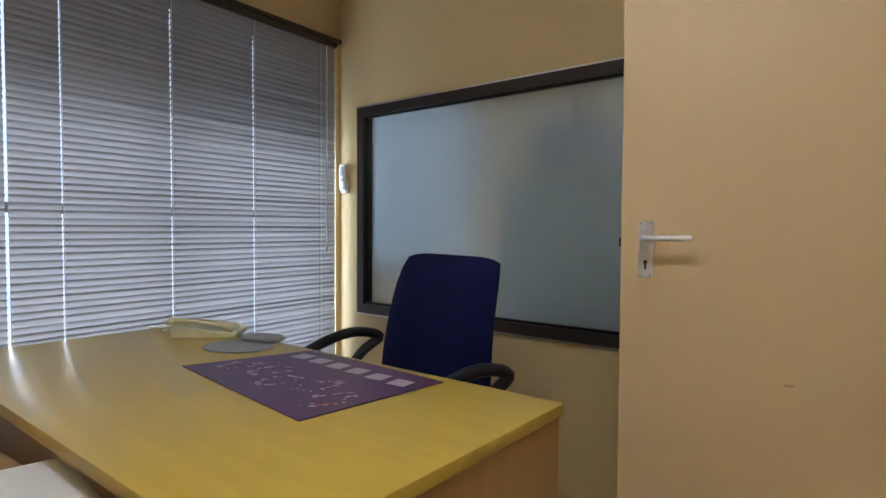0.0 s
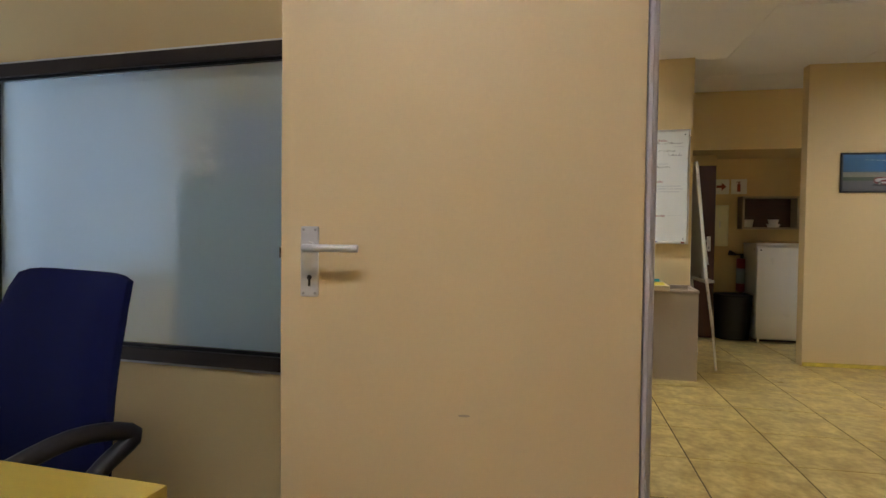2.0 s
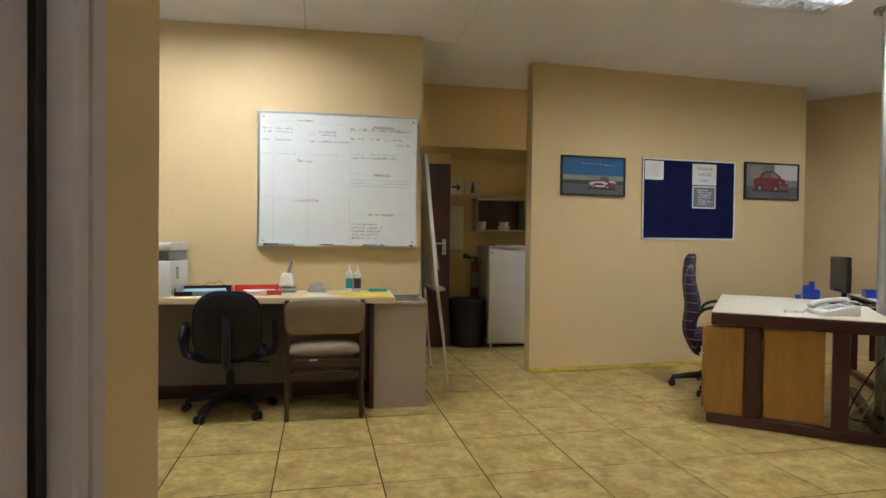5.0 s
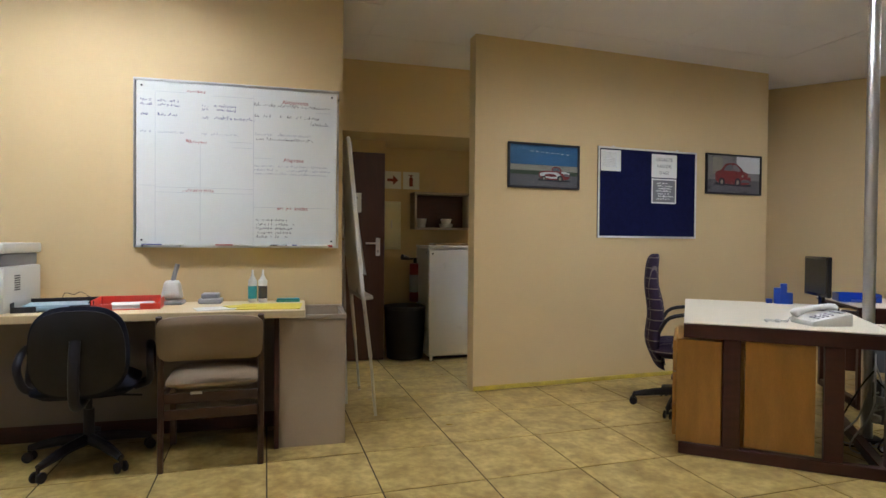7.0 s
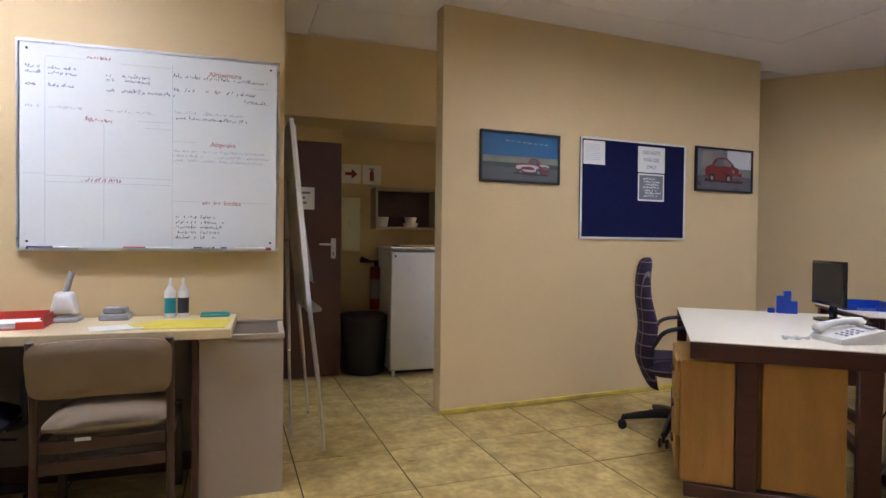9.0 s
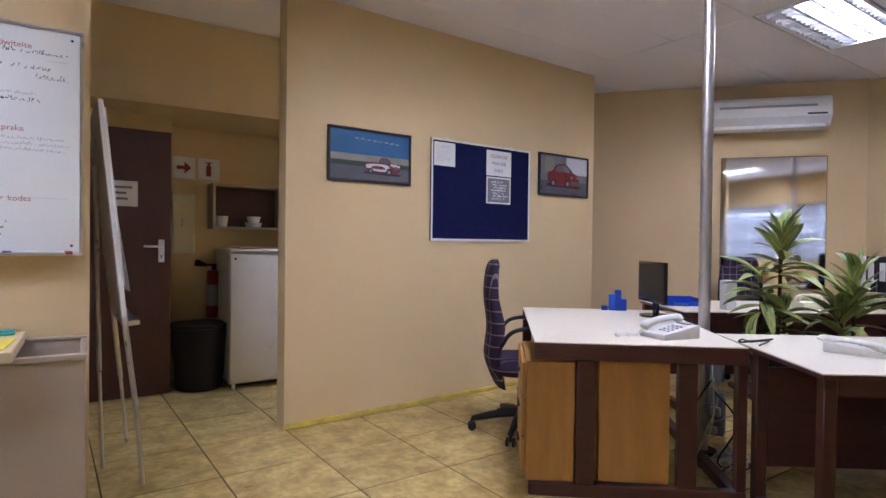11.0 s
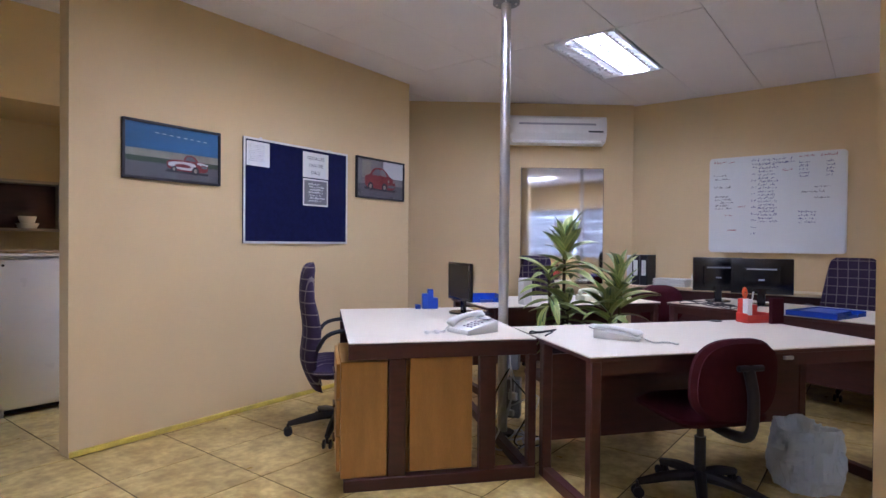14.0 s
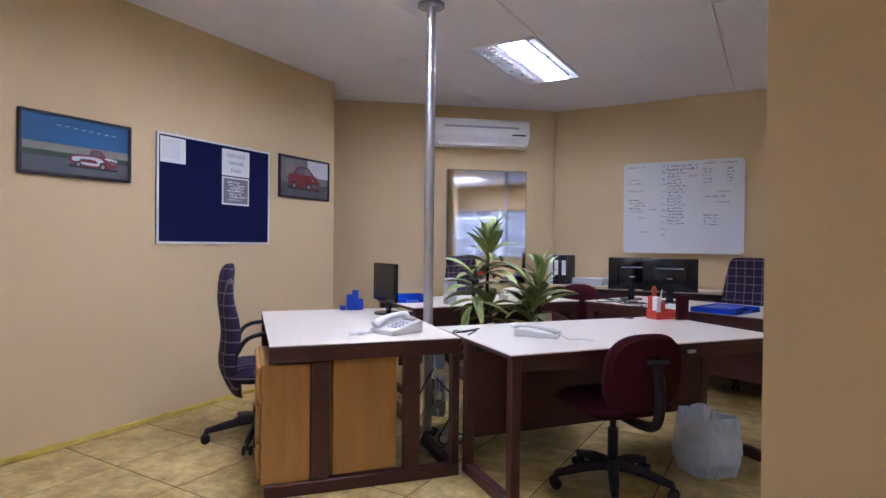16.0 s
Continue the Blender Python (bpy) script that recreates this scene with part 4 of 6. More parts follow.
sd = thing("side_desk", pose(W0[0], W0[1], 0, 0, 0, WANG), "pale maple desk along the whiteboard wall", "desk")
part("tabletop", box(-2.35, -0.545, 0.728, -0.235, -0.012, 0.77, 0.004), CREAMWOOD, sd)
part("side_panel", box(-0.40, -0.50, 0.0, -0.375, -0.03, 0.727), MAHOG, sd, "dark end panel")
part("side_panel", box(-2.33, -0.52, 0.0, -2.305, -0.02, 0.727), CREAMWOOD, sd)
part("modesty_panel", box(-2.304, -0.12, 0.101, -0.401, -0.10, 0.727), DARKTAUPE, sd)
part("plinth", box(-2.304, -0.10, 0.0, -0.401, -0.05, 0.10), MAHOGH, sd)

cb = thing("waste_box", pose(W0[0], W0[1], 0, 0, 0, WANG), "tall open taupe board box beside the desk", "box")
bx0, bx1, by0, by1 = -0.372, -0.012, -0.488, -0.06
for c in ((bx0, by0, 0, bx1, by0 + 0.015, 0.71), (bx0, by1 - 0.015, 0, bx1, by1, 0.73), (bx0, by0 + 0.015, 0, bx0 + 0.015, by1 - 0.015, 0.71), (bx1 - 0.015, by0 + 0.015, 0, bx1, by1 - 0.015, 0.71)):
    part("side", box(*c), GREYBOX, cb)
part("bottom", box(bx0 + 0.015, by0 + 0.015, 0, bx1 - 0.015, by1 - 0.015, 0.02), GREYBOX, cb)
part("rim", joined(box(bx0 - 0.006, by0 - 0.006, 0.711, bx1 + 0.006, by0 + 0.02, 0.735, 0.003), box(bx0 - 0.006, by1 - 0.02, 0.731, bx1 + 0.006, by1, 0.745, 0.003), box(bx1 - 0.02, by0 + 0.02, 0.711, bx1 + 0.006, by1 - 0.02, 0.735, 0.003)), GREYBOX, cb)


def desk_pose(x, y, z=0.77, rot=0.0):
    return pose(W0[0], W0[1], 0, 0, 0, WANG) @ pose(x, y, z, 0, 0, rot)


pr = thing("printer", desk_pose(-1.93, -0.27), "white office printer with a grey scanner lid", "printer")
part("body", box(-0.24, -0.21, 0.0, 0.24, 0.21, 0.235, 0.012, 2), WHITEPL, pr)
part("control_band", box(-0.225, -0.20, 0.236, 0.225, 0.20, 0.30, 0.006), GREYPL, pr)
part("scanner_lid", box(-0.245, -0.225, 0.301, 0.245, 0.21, 0.355, 0.012, 2), WHITEPL, pr)
for k in range(7):
    part("vent_slot", box(0.2395, -0.10, 0.11 + 0.012 * k, 0.2415, -0.04, 0.116 + 0.012 * k), DARKPL, pr)


def letter_tray(m, label, material, w=0.33, d=0.25, h=0.055):
    t = thing("letter_tray", m, label, "tray", "letter trays")
    part("base", box(-w / 2, -d / 2, 0, w / 2, d / 2, 0.004), material, t)
    part("rim", joined(box(-w / 2, d / 2 - 0.004, 0.004, w / 2, d / 2, h, 0.001), box(-w / 2, -d / 2, 0.004, -w / 2 + 0.004, d / 2 - 0.004, h, 0.001), box(w / 2 - 0.004, -d / 2, 0.004, w / 2, d / 2 - 0.004, h, 0.001), box(-w / 2 + 0.004, -d / 2, 0.004, -w * 0.2, -d / 2 + 0.004, h * 0.6, 0.001), box(w * 0.2, -d / 2, 0.004, w / 2 - 0.004, -d / 2 + 0.004, h * 0.6, 0.001)), material, t)
    return t


def papers(m, w, d, h, label, group="loose papers", material=None, n=4):
    t = thing("paper_stack", m, label, "paper", group)
    rg = random.Random(int(w * 1000 + d * 333 + h * 7777))
    for k in range(n):
        part("sheet", moved(box(-w / 2, -d / 2, h * k / n, w / 2, d / 2, h * (k + 0.9) / n), pose(rg.uniform(-0.006, 0.006), rg.uniform(-0.006, 0.006), 0, 0, 0, rg.uniform(-4, 4))), material or PAPER, t)
    return t


letter_tray(desk_pose(-1.18, -0.26, 0.77, 6), "red letter tray with papers on the desk", REDPL)
papers(desk_pose(-1.16, -0.27, 0.775, 10), 0.21, 0.17, 0.02, "white papers lying in the red tray")
letter_tray(desk_pose(-1.53, -0.28, 0.77, 12), "black letter tray on the desk", DARKPL, 0.36, 0.26, 0.05)
papers(desk_pose(-1.52, -0.29, 0.775, 14), 0.27, 0.20, 0.028, "pale blue document folders in the black tray", material=mat("pale_blue_card", (0.33, 0.45, 0.56), 0.6))
wg = thing("wire_glasses", desk_pose(-1.50, -0.10, 0.812), "thin wire spectacles lying on the folders", "glasses")
part("frame", tube(curve_pts([(-0.07, 0, 0.002), (-0.05, -0.01, 0.03), (-0.01, 0, 0.02), (0.03, -0.01, 0.035), (0.07, 0, 0.004), (0.05, 0.06, 0.004)], 6), 0.0018, 6), BLACKM, wg)

hpn = thing("hole_punch", desk_pose(-0.99, -0.13), "heavy white lever hole punch with grey handle", "hole punch")
part("base", box(-0.065, -0.06, 0, 0.065, 0.06, 0.022, 0.006), GREYPL, hpn)
part("body", moved(cushion(0.125, 0.11, 0.085, 0.03, 0.01, taper=0.35), pose(0, 0, 0.085)), WHITEPL, hpn)
part("handle", tube([(0.0, 0.0, 0.12), (0.012, 0.0, 0.17), (0.028, 0.0, 0.235)], 0.013, 10), GREYPL, hpn)
st = thing("stamp_box", desk_pose(-0.78, -0.12), "small stacked grey plastic box", "box")
part("base", box(-0.065, -0.045, 0, 0.065, 0.045, 0.032, 0.006), GREYPL, st)
part("lid", box(-0.048, -0.04, 0.0325, 0.048, 0.04, 0.062, 0.006), GREYPL, st)


def bottle(m, label, band):
    t = thing("spray_bottle", m @ Matrix.Scale(1.18, 4), label, "bottle", "cleaner bottles")
    part("body", rod((0, 0, 0), (0, 0, 0.115), 0.022, 0.022, 20, 0.004), WHITEPL, t)
    part("band", rod((0, 0, 0.02), (0, 0, 0.085), 0.0224, 0.0224, 20), band, t, "printed label band")
    part("neck", rod((0, 0, 0.115), (0, 0, 0.135), 0.019, 0.009, 16), WHITEPL, t)
    part("nozzle", rod((0, 0, 0.135), (0, 0, 0.168), 0.007, 0.004, 12), WHITEPL, t)


bottle(desk_pose(-0.545, -0.10), "white bottle with a teal label", TEAL)
bottle(desk_pose(-0.485, -0.10), "white bottle with a dark label", INKBLACK)
du = thing("board_duster", desk_pose(-0.335, -0.10), "green felt whiteboard duster", "duster")
part("felt", box(-0.07, -0.025, 0, 0.07, 0.025, 0.014, 0.004), GREENPL, du)
part("back", box(-0.068, -0.023, 0.0142, 0.068, 0.023, 0.022, 0.003), TEAL, du)
papers(desk_pose(-0.72, -0.40, 0.77, 18), 0.21, 0.15, 0.003, "white leaflet lying on the desk", n=1)
papers(desk_pose(-0.43, -0.36, 0.77, -4), 0.34, 0.27, 0.004, "yellow printed sheet lying on the desk", material=YPAPER, n=1)
papers(desk_pose(-0.60, -0.34, 0.7735, 25), 0.15, 0.11, 0.002, "yellow printed card lying on the desk", material=YPAPER, n=1)

# ---- flip chart ----
fc = thing("flip_chart", pose(0, 0, 0), "white flip chart easel on thin metal legs", "easel")
bt = part("board", moved(box(-0.0125, 0.0, -0.53, 0.0125, 0.62, 0.53, 0.004), pose(1.04, 6.11, 1.31, 0, -5.8, 0)), WHITE, fc, "white flip chart board")
part("paper_pad", moved(box(0.013, 0.03, -0.36, 0.022, 0.60, 0.50), pose(1.04, 6.11, 1.31, 0, -5.8, 0)), PAPER, fc)
part("loose_sheet", moved(box(0.0225, 0.06, -0.40, 0.0235, 0.58, 0.40), pose(1.042, 6.11, 1.31, 0, -8.5, 1.5)), PAPER, fc)
part("pen_ledge", moved(box(-0.01, 0.0, -0.56, 0.065, 0.62, -0.535, 0.004), pose(1.04, 6.11, 1.31, 0, -5.8, 0)), ALU, fc)
for y in (6.02, 6.70):
    part("leg", joined(rod((1.09, y + (0.09 if y < 6.5 else -0.02), 0.80), (1.135, y + 0.03, 0.38), 0.013), rod((1.135, y + 0.03, 0.38), (1.165, y, 0.0), 0.010)), ALU, fc)
part("leg", joined(rod((0.985, 6.38, 1.55), (1.005, 6.36, 0.5), 0.012), rod((1.005, 6.36, 0.5), (1.02, 6.35, 0.0), 0.009)), ALU, fc)

# ---- kitchen nook ----
fg = thing("fridge", pose(1.962, 7.56, 0, 0, 0, -1.5), "white single-door fridge standing in the nook", "fridge")
part("cabinet", box(0.0, 0.045, 0.035, 0.55, 0.54, 1.085, 0.006), WHITE, fg)
part("door", box(0.0, 0.0, 0.06, 0.55, 0.04, 1.065, 0.012, 2), WHITE, fg)
part("worktop", box(-0.004, -0.004, 1.087, 0.554, 0.545, 1.107, 0.005), WHITE, fg)
part("lock", rod((0.035, -0.001, 1.03), (0.035, -0.006, 1.03), 0.009), DARKPL, fg)
part("kick_plate", box(0.01, 0.05, 0.012, 0.54, 0.06, 0.034), DARKPL, fg)
for x in (0.03, 0.52):
    part("foot", rod((x, 0.02, 0.0), (x, 0.02, 0.06), 0.015), WHITEPL, fg)
bn = thing("dustbin", pose(1.785, 7.80, 0), "black plastic dustbin on the nook floor", "bin")
part("body", rod((0, 0, 0), (0, 0, 0.485), 0.175, 0.205, 28, 0.01), DARKPL, bn)
part("rim", rod((0, 0, 0.485), (0, 0, 0.515), 0.214, 0.214, 28, 0.006), DARKPL, bn)
fx = thing("fire_extinguisher", pose(1.952, 8.06, 0), "red fire extinguisher hung on the nook wall", "fire extinguisher")
part("cylinder", rod((0, 0, 0.52), (0, 0, 0.92), 0.058, 0.058, 20, 0.02), REDMET, fx)
part("valve", joined(rod((0, 0, 0.92), (0, 0, 0.97), 0.02), box(-0.07, -0.012, 0.955, 0.02, 0.012, 0.975, 0.003)), BLACKM, fx)
part("horn", rod((-0.07, -0.02, 0.965), (-0.15, -0.04, 0.985), 0.015, 0.03, 12), DARKPL, fx)
part("label", rod((0, 0, 0.62), (0, 0, 0.80), 0.0585, 0.0585, 20), GREYPL, fx)
part("bracket", box(-0.02, 0.05, 0.75, 0.02, 0.09, 0.80), BLACKM, fx)
for k, xx in enumerate((1.64, 1.838)):
    sg = thing("safety_sign", pose(xx, 8.149, 1.69), ("white sign with a red arrow", "white sign with a red extinguisher symbol")[k], "sign", "safety signs")
    part("plate", sheet(0, 0, 0.175, 0.18, 0.0, 0.003), PAPER, sg)
    if k == 0:
        part("arrow", joined(sheet(0.03, 0.075, 0.10, 0.105, -0.0032), moved(prism([(0, -0.05), (0.055, 0), (0, 0.05), (0, 0.02), (0.001, 0), (0, -0.02)], 0, 0.0008), pose(0.09, -0.0033, 0.09, 90))), CARRED, sg)
    else:
        part("symbol", joined(sheet(0.065, 0.03, 0.105, 0.12, -0.0032), sheet(0.075, 0.121, 0.095, 0.14, -0.0032), sheet(0.055, 0.141, 0.11, 0.15, -0.0032)), CARRED, sg)
dbx = thing("distribution_box", pose(1.622, 8.149, 0), "cream metal electrical distribution box on the wall", "electrical box")
part("case", box(0.0, -0.05, 1.06, 0.185, 0.0, 1.555, 0.005), CREAMPL, dbx)
part("door", box(0.012, -0.062, 1.08, 0.173, -0.0505, 1.535, 0.003), CREAMPL, dbx)
part("catch", box(0.075, -0.07, 1.28, 0.09, -0.0622, 1.36, 0.003), ALU, dbx)
shf = thing("wall_shelf", pose(1.917, 8.149, 0), "open box shelf with crockery on the nook wall", "shelf")
part("frame", joined(box(0, -0.20, 1.27, 0.60, 0, 1.29), box(0, -0.20, 1.63, 0.60, 0, 1.65), box(0, -0.20, 1.29, 0.02, 0, 1.63), box(0.58, -0.20, 1.29, 0.60, 0, 1.63)), GREYBOX, shf)
part("back", box(0.02, -0.006, 1.29, 0.58, 0, 1.63), MAHOGH, shf)
for k, (xx, w, zz) in enumerate(((0.09, 0.055, 0.09), (0.36, 0.075, 0.04), (0.36, 0.06, 0.05))):
    bw = thing("bowl", pose(1.917 + xx, 8.04, 1.29 + (0.042 if k == 2 else 0)), "white crockery bowl standing in the box shelf", "bowl", "crockery")
    part("body", rod((0, 0, 0), (0, 0, zz), w * 0.75, w, 20, 0.004), WHITEPL, bw)
ft = thing("tray", pose(2.22, 7.80, 1.108), "brown tray lying on the fridge", "tray")
part("base", box(-0.16, -0.12, 0, 0.20, 0.12, 0.02, 0.005), BEECHD, ft)

# ---- picture wall ----
def picture(x0, x1, z0, z1, label, kind):
    t = thing("framed_picture", on_wall(P0, PANG, 0, 0), label, "picture", "framed car pictures")
    f = 0.016
    part("frame", joined(box(x0, -0.024, z1 - f, x1, -0.001, z1, 0.002), box(x0, -0.024, z0, x1, -0.001, z0 + f, 0.002), box(x0, -0.024, z0 + f, x0 + f, -0.001, z1 - f, 0.002), box(x1 - f, -0.024, z0 + f, x1, -0.001, z1 - f, 0.002)), DARKPL, t, "black frame")
    w, h = x1 - x0 - 2 * f, z1 - z0 - 2 * f
    a, b = x0 + f, z0 + f
    y = -0.010
    if kind == 0:
        part("print", sheet(a, b, a + w, b + h, y, 0.002), SKYP, t, "print of a blue sky")
        part("printed_haze", sheet(a, b + 0.36 * h, a + w, b + 0.52 * h, y - 0.0024), SANDP, t)
        for k in range(8):
            part("printed_streak", sheet(a + (0.30 + 0.075 * k) * w, b + (0.845 - 0.006 * k) * h, a + (0.34 + 0.075 * k) * w, b + (0.857 - 0.006 * k) * h, y - 0.0024), PAPER, t)
        part("printed_verge", sheet(a, b + 0.26 * h, a + w, b + 0.38 * h, y - 0.0034), GREENP, t)
        part("printed_road", sheet(a, b, a + w, b + 0.28 * h, y - 0.0044), ROADP, t)
        cx, cz, s = a + 0.64 * w, b + 0.25 * h, w * 0.45
    else:
        part("print", sheet(a, b, a + w, b + h, y, 0.002), WALLP, t, "print of a street")
        part("printed_pavement", sheet(a, b, a + w, b + 0.35 * h, y - 0.0024), ROADP, t)
        part("printed_wall", sheet(a + 0.55 * w, b + 0.55 * h, a + w, b + h, y - 0.0024), PAPER, t)
        part("printed_doorway", sheet(a + 0.1 * w, b + 0.5 * h, a + 0.28 * w, b + h * 0.95, y - 0.0024), SANDP, t)
        cx, cz, s = a + 0.48 * w, b + 0.36 * h, w * 0.66
    def shape(name, keys, dy, material, label="", smooth=5):
        pts = curve_pts([(p, q, 0) for p, q in keys + keys[:1]], smooth)[:-1] if smooth else [(p, q, 0) for p, q in keys]
        part(name, moved(prism([(v[0] * s, v[1] * s) for v in pts], 0, 0.0005), pose(cx, y - dy, cz, 90)), material, t, label)

    shape("printed_shadow", [(-0.54, -0.13), (0.50, -0.15), (0.56, -0.10), (-0.50, -0.07)], 0.0050, INKBLACK, smooth=0)
    if kind == 0:
        shape("printed_car", [(-0.5, 0.0), (-0.49, 0.10), (-0.34, 0.16), (-0.05, 0.16), (0.2, 0.17), (0.42, 0.15), (0.52, 0.06), (0.50, -0.05), (0.3, -0.09), (-0.34, -0.08)], 0.0056, CARRED, "red vintage car in the print")
        shape("printed_hardtop", [(-0.10, 0.15), (-0.04, 0.27), (0.10, 0.29), (0.20, 0.25), (0.25, 0.15)], 0.0062, CARRED)
        shape("printed_window", [(-0.06, 0.165), (-0.01, 0.25), (0.10, 0.265), (0.16, 0.23), (0.20, 0.165)], 0.0068, ROADP)
        shape("printed_flank", [(-0.46, 0.02), (-0.44, 0.09), (-0.2, 0.125), (0.10, 0.12), (0.22, 0.05), (0.12, -0.05), (-0.2, -0.05)], 0.0068, PAPER)
        shape("printed_cove", [(-0.30, 0.0), (-0.28, 0.06), (-0.02, 0.07), (0.08, 0.0)], 0.0074, CARRED)
        shape("printed_bonnet", [(0.24, 0.11), (0.26, 0.15), (0.42, 0.14), (0.50, 0.09)], 0.0068, PAPER)
        shape("printed_grille", [(0.36, 0.02), (0.37, 0.07), (0.48, 0.07), (0.49, 0.02)], 0.0068, INKGREY)
        for k in (0.33, 0.50):
            part("printed_headlight", flat_disc(cx + k * s, cz + 0.10 * s, 0.025 * s, 0.028 * s, y - 0.0074), PAPER, t)
        wheels = ((-0.33, 0.075), (0.20, 0.10))
    else:
        shape("printed_car", [(-0.5, -0.02), (-0.5, 0.14), (-0.36, 0.20), (-0.1, 0.22), (0.15, 0.20), (0.36, 0.18), (0.50, 0.08), (0.49, -0.06), (0.3, -0.11), (-0.36, -0.09)], 0.0056, CARRED, "red sports car in the print")
        shape("printed_cabin", [(-0.36, 0.19), (-0.22, 0.34), (0.0, 0.37), (0.14, 0.33), (0.27, 0.18)], 0.0062, CARRED)
        shape("printed_window", [(-0.28, 0.20), (-0.18, 0.31), (-0.04, 0.33), (-0.03, 0.20)], 0.0068, INKGREY)
        shape("printed_windscreen", [(0.0, 0.20), (0.0, 0.33), (0.11, 0.31), (0.21, 0.19)], 0.0068, WALLP)
        shape("printed_bumper", [(0.24, -0.06), (0.26, 0.0), (0.47, 0.0), (0.47, -0.05)], 0.0068, ROADP)
        for k in (0.27, 0.45):
            part("printed_headlight", flat_disc(cx + k * s, cz + 0.09 * s, 0.03 * s, 0.033 * s, y - 0.0074), SANDP, t)
        wheels = ((-0.33, 0.095), (0.13, 0.10))
    for k, r in wheels:
        part("printed_wheel", flat_disc(cx + k * s, cz - 0.06 * s, r * 0.9 * s, r * s, y - 0.0080), INKBLACK, t)
        part("printed_hub", flat_disc(cx + k * s, cz - 0.06 * s, r * 0.45 * s, r * 0.5 * s, y - 0.0086), SANDP, t)
    part("glazing", box(a, -0.0215, b, a + w, -0.0200, b + h), GLASS, t).visible_shadow = False


picture(0.302, 0.941, 1.578, 1.934, "black-framed print of a red vintage car under blue sky", 0)
picture(2.240, 2.881, 1.596, 1.958, "black-framed print of a red sports car in a street", 1)

nb = thing("notice_board", on_wall(P0, PANG, 0, 0), "navy felt notice board in a white aluminium frame", "notice board")
x0, x1, z0, z1 = 1.122, 2.133, 1.192, 1.948
part("felt", box(x0, -0.012, z0, x1, -0.002, z1), NAVY, nb)
part("frame", joined(box(x0, -0.018, z1 - 0.014, x1, -0.0125, z1), box(x0, -0.018, z0, x1, -0.0125, z0 + 0.016), box(x0, -0.018, z0 + 0.016, x0 + 0.014, -0.0125, z1 - 0.014), box(x1 - 0.014, -0.018, z0 + 0.016, x1, -0.0125, z1 - 0.014)), WHITEPL, nb, "white frame")
for hx in (0.15, 0.80):
    part("hanger", box(x0 + hx * (x1 - x0) - 0.01, -0.008, z1, x0 + hx * (x1 - x0) + 0.01, -0.002, z1 + 0.012), ALU, nb)


def notice(x, z, w, h, label, paper=PAPER):
    t = thing("notice", on_wall(P0, PANG, x, z, 0.0125), label, "paper", "pinned notices")
    part("sheet", sheet(0, 0, w, h, 0.0), paper, t)
    return t


n1 = notice(1.148, 1.748, 0.195, 0.175, "white typed notice pinned to the felt")
strokes("typed_lines", scrawl(random.Random(3), [(0.02, 0.145 - 0.014 * k, 0.13, 0.007) for k in range(9)], 0.0014, -0.0011), INKGREY, n1)
n2 = notice(1.655, 1.713, 0.265, 0.200, "white notice with bold black capitals")
for k, s in enumerate(("GEDAGTE", "VAN DIE", "DAG!")):
    writing(s, 0.040, INKGREY, n2, Matrix.Translation((0.132, -0.0011, 0.142 - 0.056 * k)))
n3 = notice(1.658, 1.492, 0.258, 0.212, "white-edged grey photocopied notice below the capitals")
part("grey_print", sheet(0.012, 0.012, 0.246, 0.200, -0.0010), INKGREY, n3)
strokes("white_lines", scrawl(random.Random(8), [(0.05 + 0.01 * (k % 3), 0.165 - 0.022 * k, 0.13 + 0.02 * (k % 2), 0.014) for k in range(7)], 0.004, -0.0022), PAPER, n3)

# ---- northeast and east walls ----
ac = thing("air_conditioner", on_wall(A0, AANG, 0, 0), "white wall-mounted air conditioner above the mirror", "air conditioner")
ax0, ax1 = 1.005, 2.065
part("body", moved(prism([(0, 2.28), (-0.02, 2.562), (-0.17, 2.562), (-0.205, 2.53), (-0.21, 2.375), (-0.165, 2.295), (-0.06, 2.265)], ax0, ax1, 0.008, 2), Matrix(((0, 0, 1, 0), (1, 0, 0, -0.002), (0, 1, 0, 0), (0, 0, 0, 1)))), WHITEPL, ac)
part("front_grille", box(ax0 + 0.12, -0.2135, 2.462, ax1 - 0.12, -0.2105, 2.482), GREYPL, ac)
part("outlet_flap", moved(box(ax0 + 0.05, -0.05, -0.004, ax1 - 0.05, 0.05, 0.004, 0.002), pose(0, -0.165, 2.312, 52)), WHITE, ac)
part("display", box(ax1 - 0.20, -0.2135, 2.388, ax1 - 0.04, -0.2105, 2.404), DARKPL, ac)
mi = thing("wall_mirror", on_wall(A0, AANG, 0, 0), "tall frameless wall mirror under the air conditioner", "mirror")
part("glass", box(1.195, -0.010, 0.78, 2.097, -0.004, 2.03, 0.002), MIRROR, mi)
part("backing", box(1.189, -0.0038, 0.774, 2.103, -0.001, 2.036), BRONZE, mi)
w2 = thing("whiteboard", on_wall(E0, EANG, 0, 0), "far whiteboard with columns of handwriting", "whiteboard")
x0, x1, z0, z1 = 0.776, 1.905, 1.15, 2.075
part("panel", moved(prism(rounded(x1 - x0, z1 - z0, 0.03), 0, 0.014), pose((x0 + x1) / 2, -0.002, (z0 + z1) / 2, 90)), BOARD, w2)
part("frame", moved(prism(rounded(x1 - x0 + 0.024, z1 - z0 + 0.024, 0.036), 0, 0.011), pose((x0 + x1) / 2, -0.001, (z0 + z1) / 2, 90)), WHITEPL, w2)
W_, H_, Y = x1 - x0, z1 - z0, -0.0165
part("pen_tray", box(x0 + 0.12, -0.06, z0 - 0.012, x1 - 0.12, -0.018, z0 - 0.004), WHITEPL, w2)
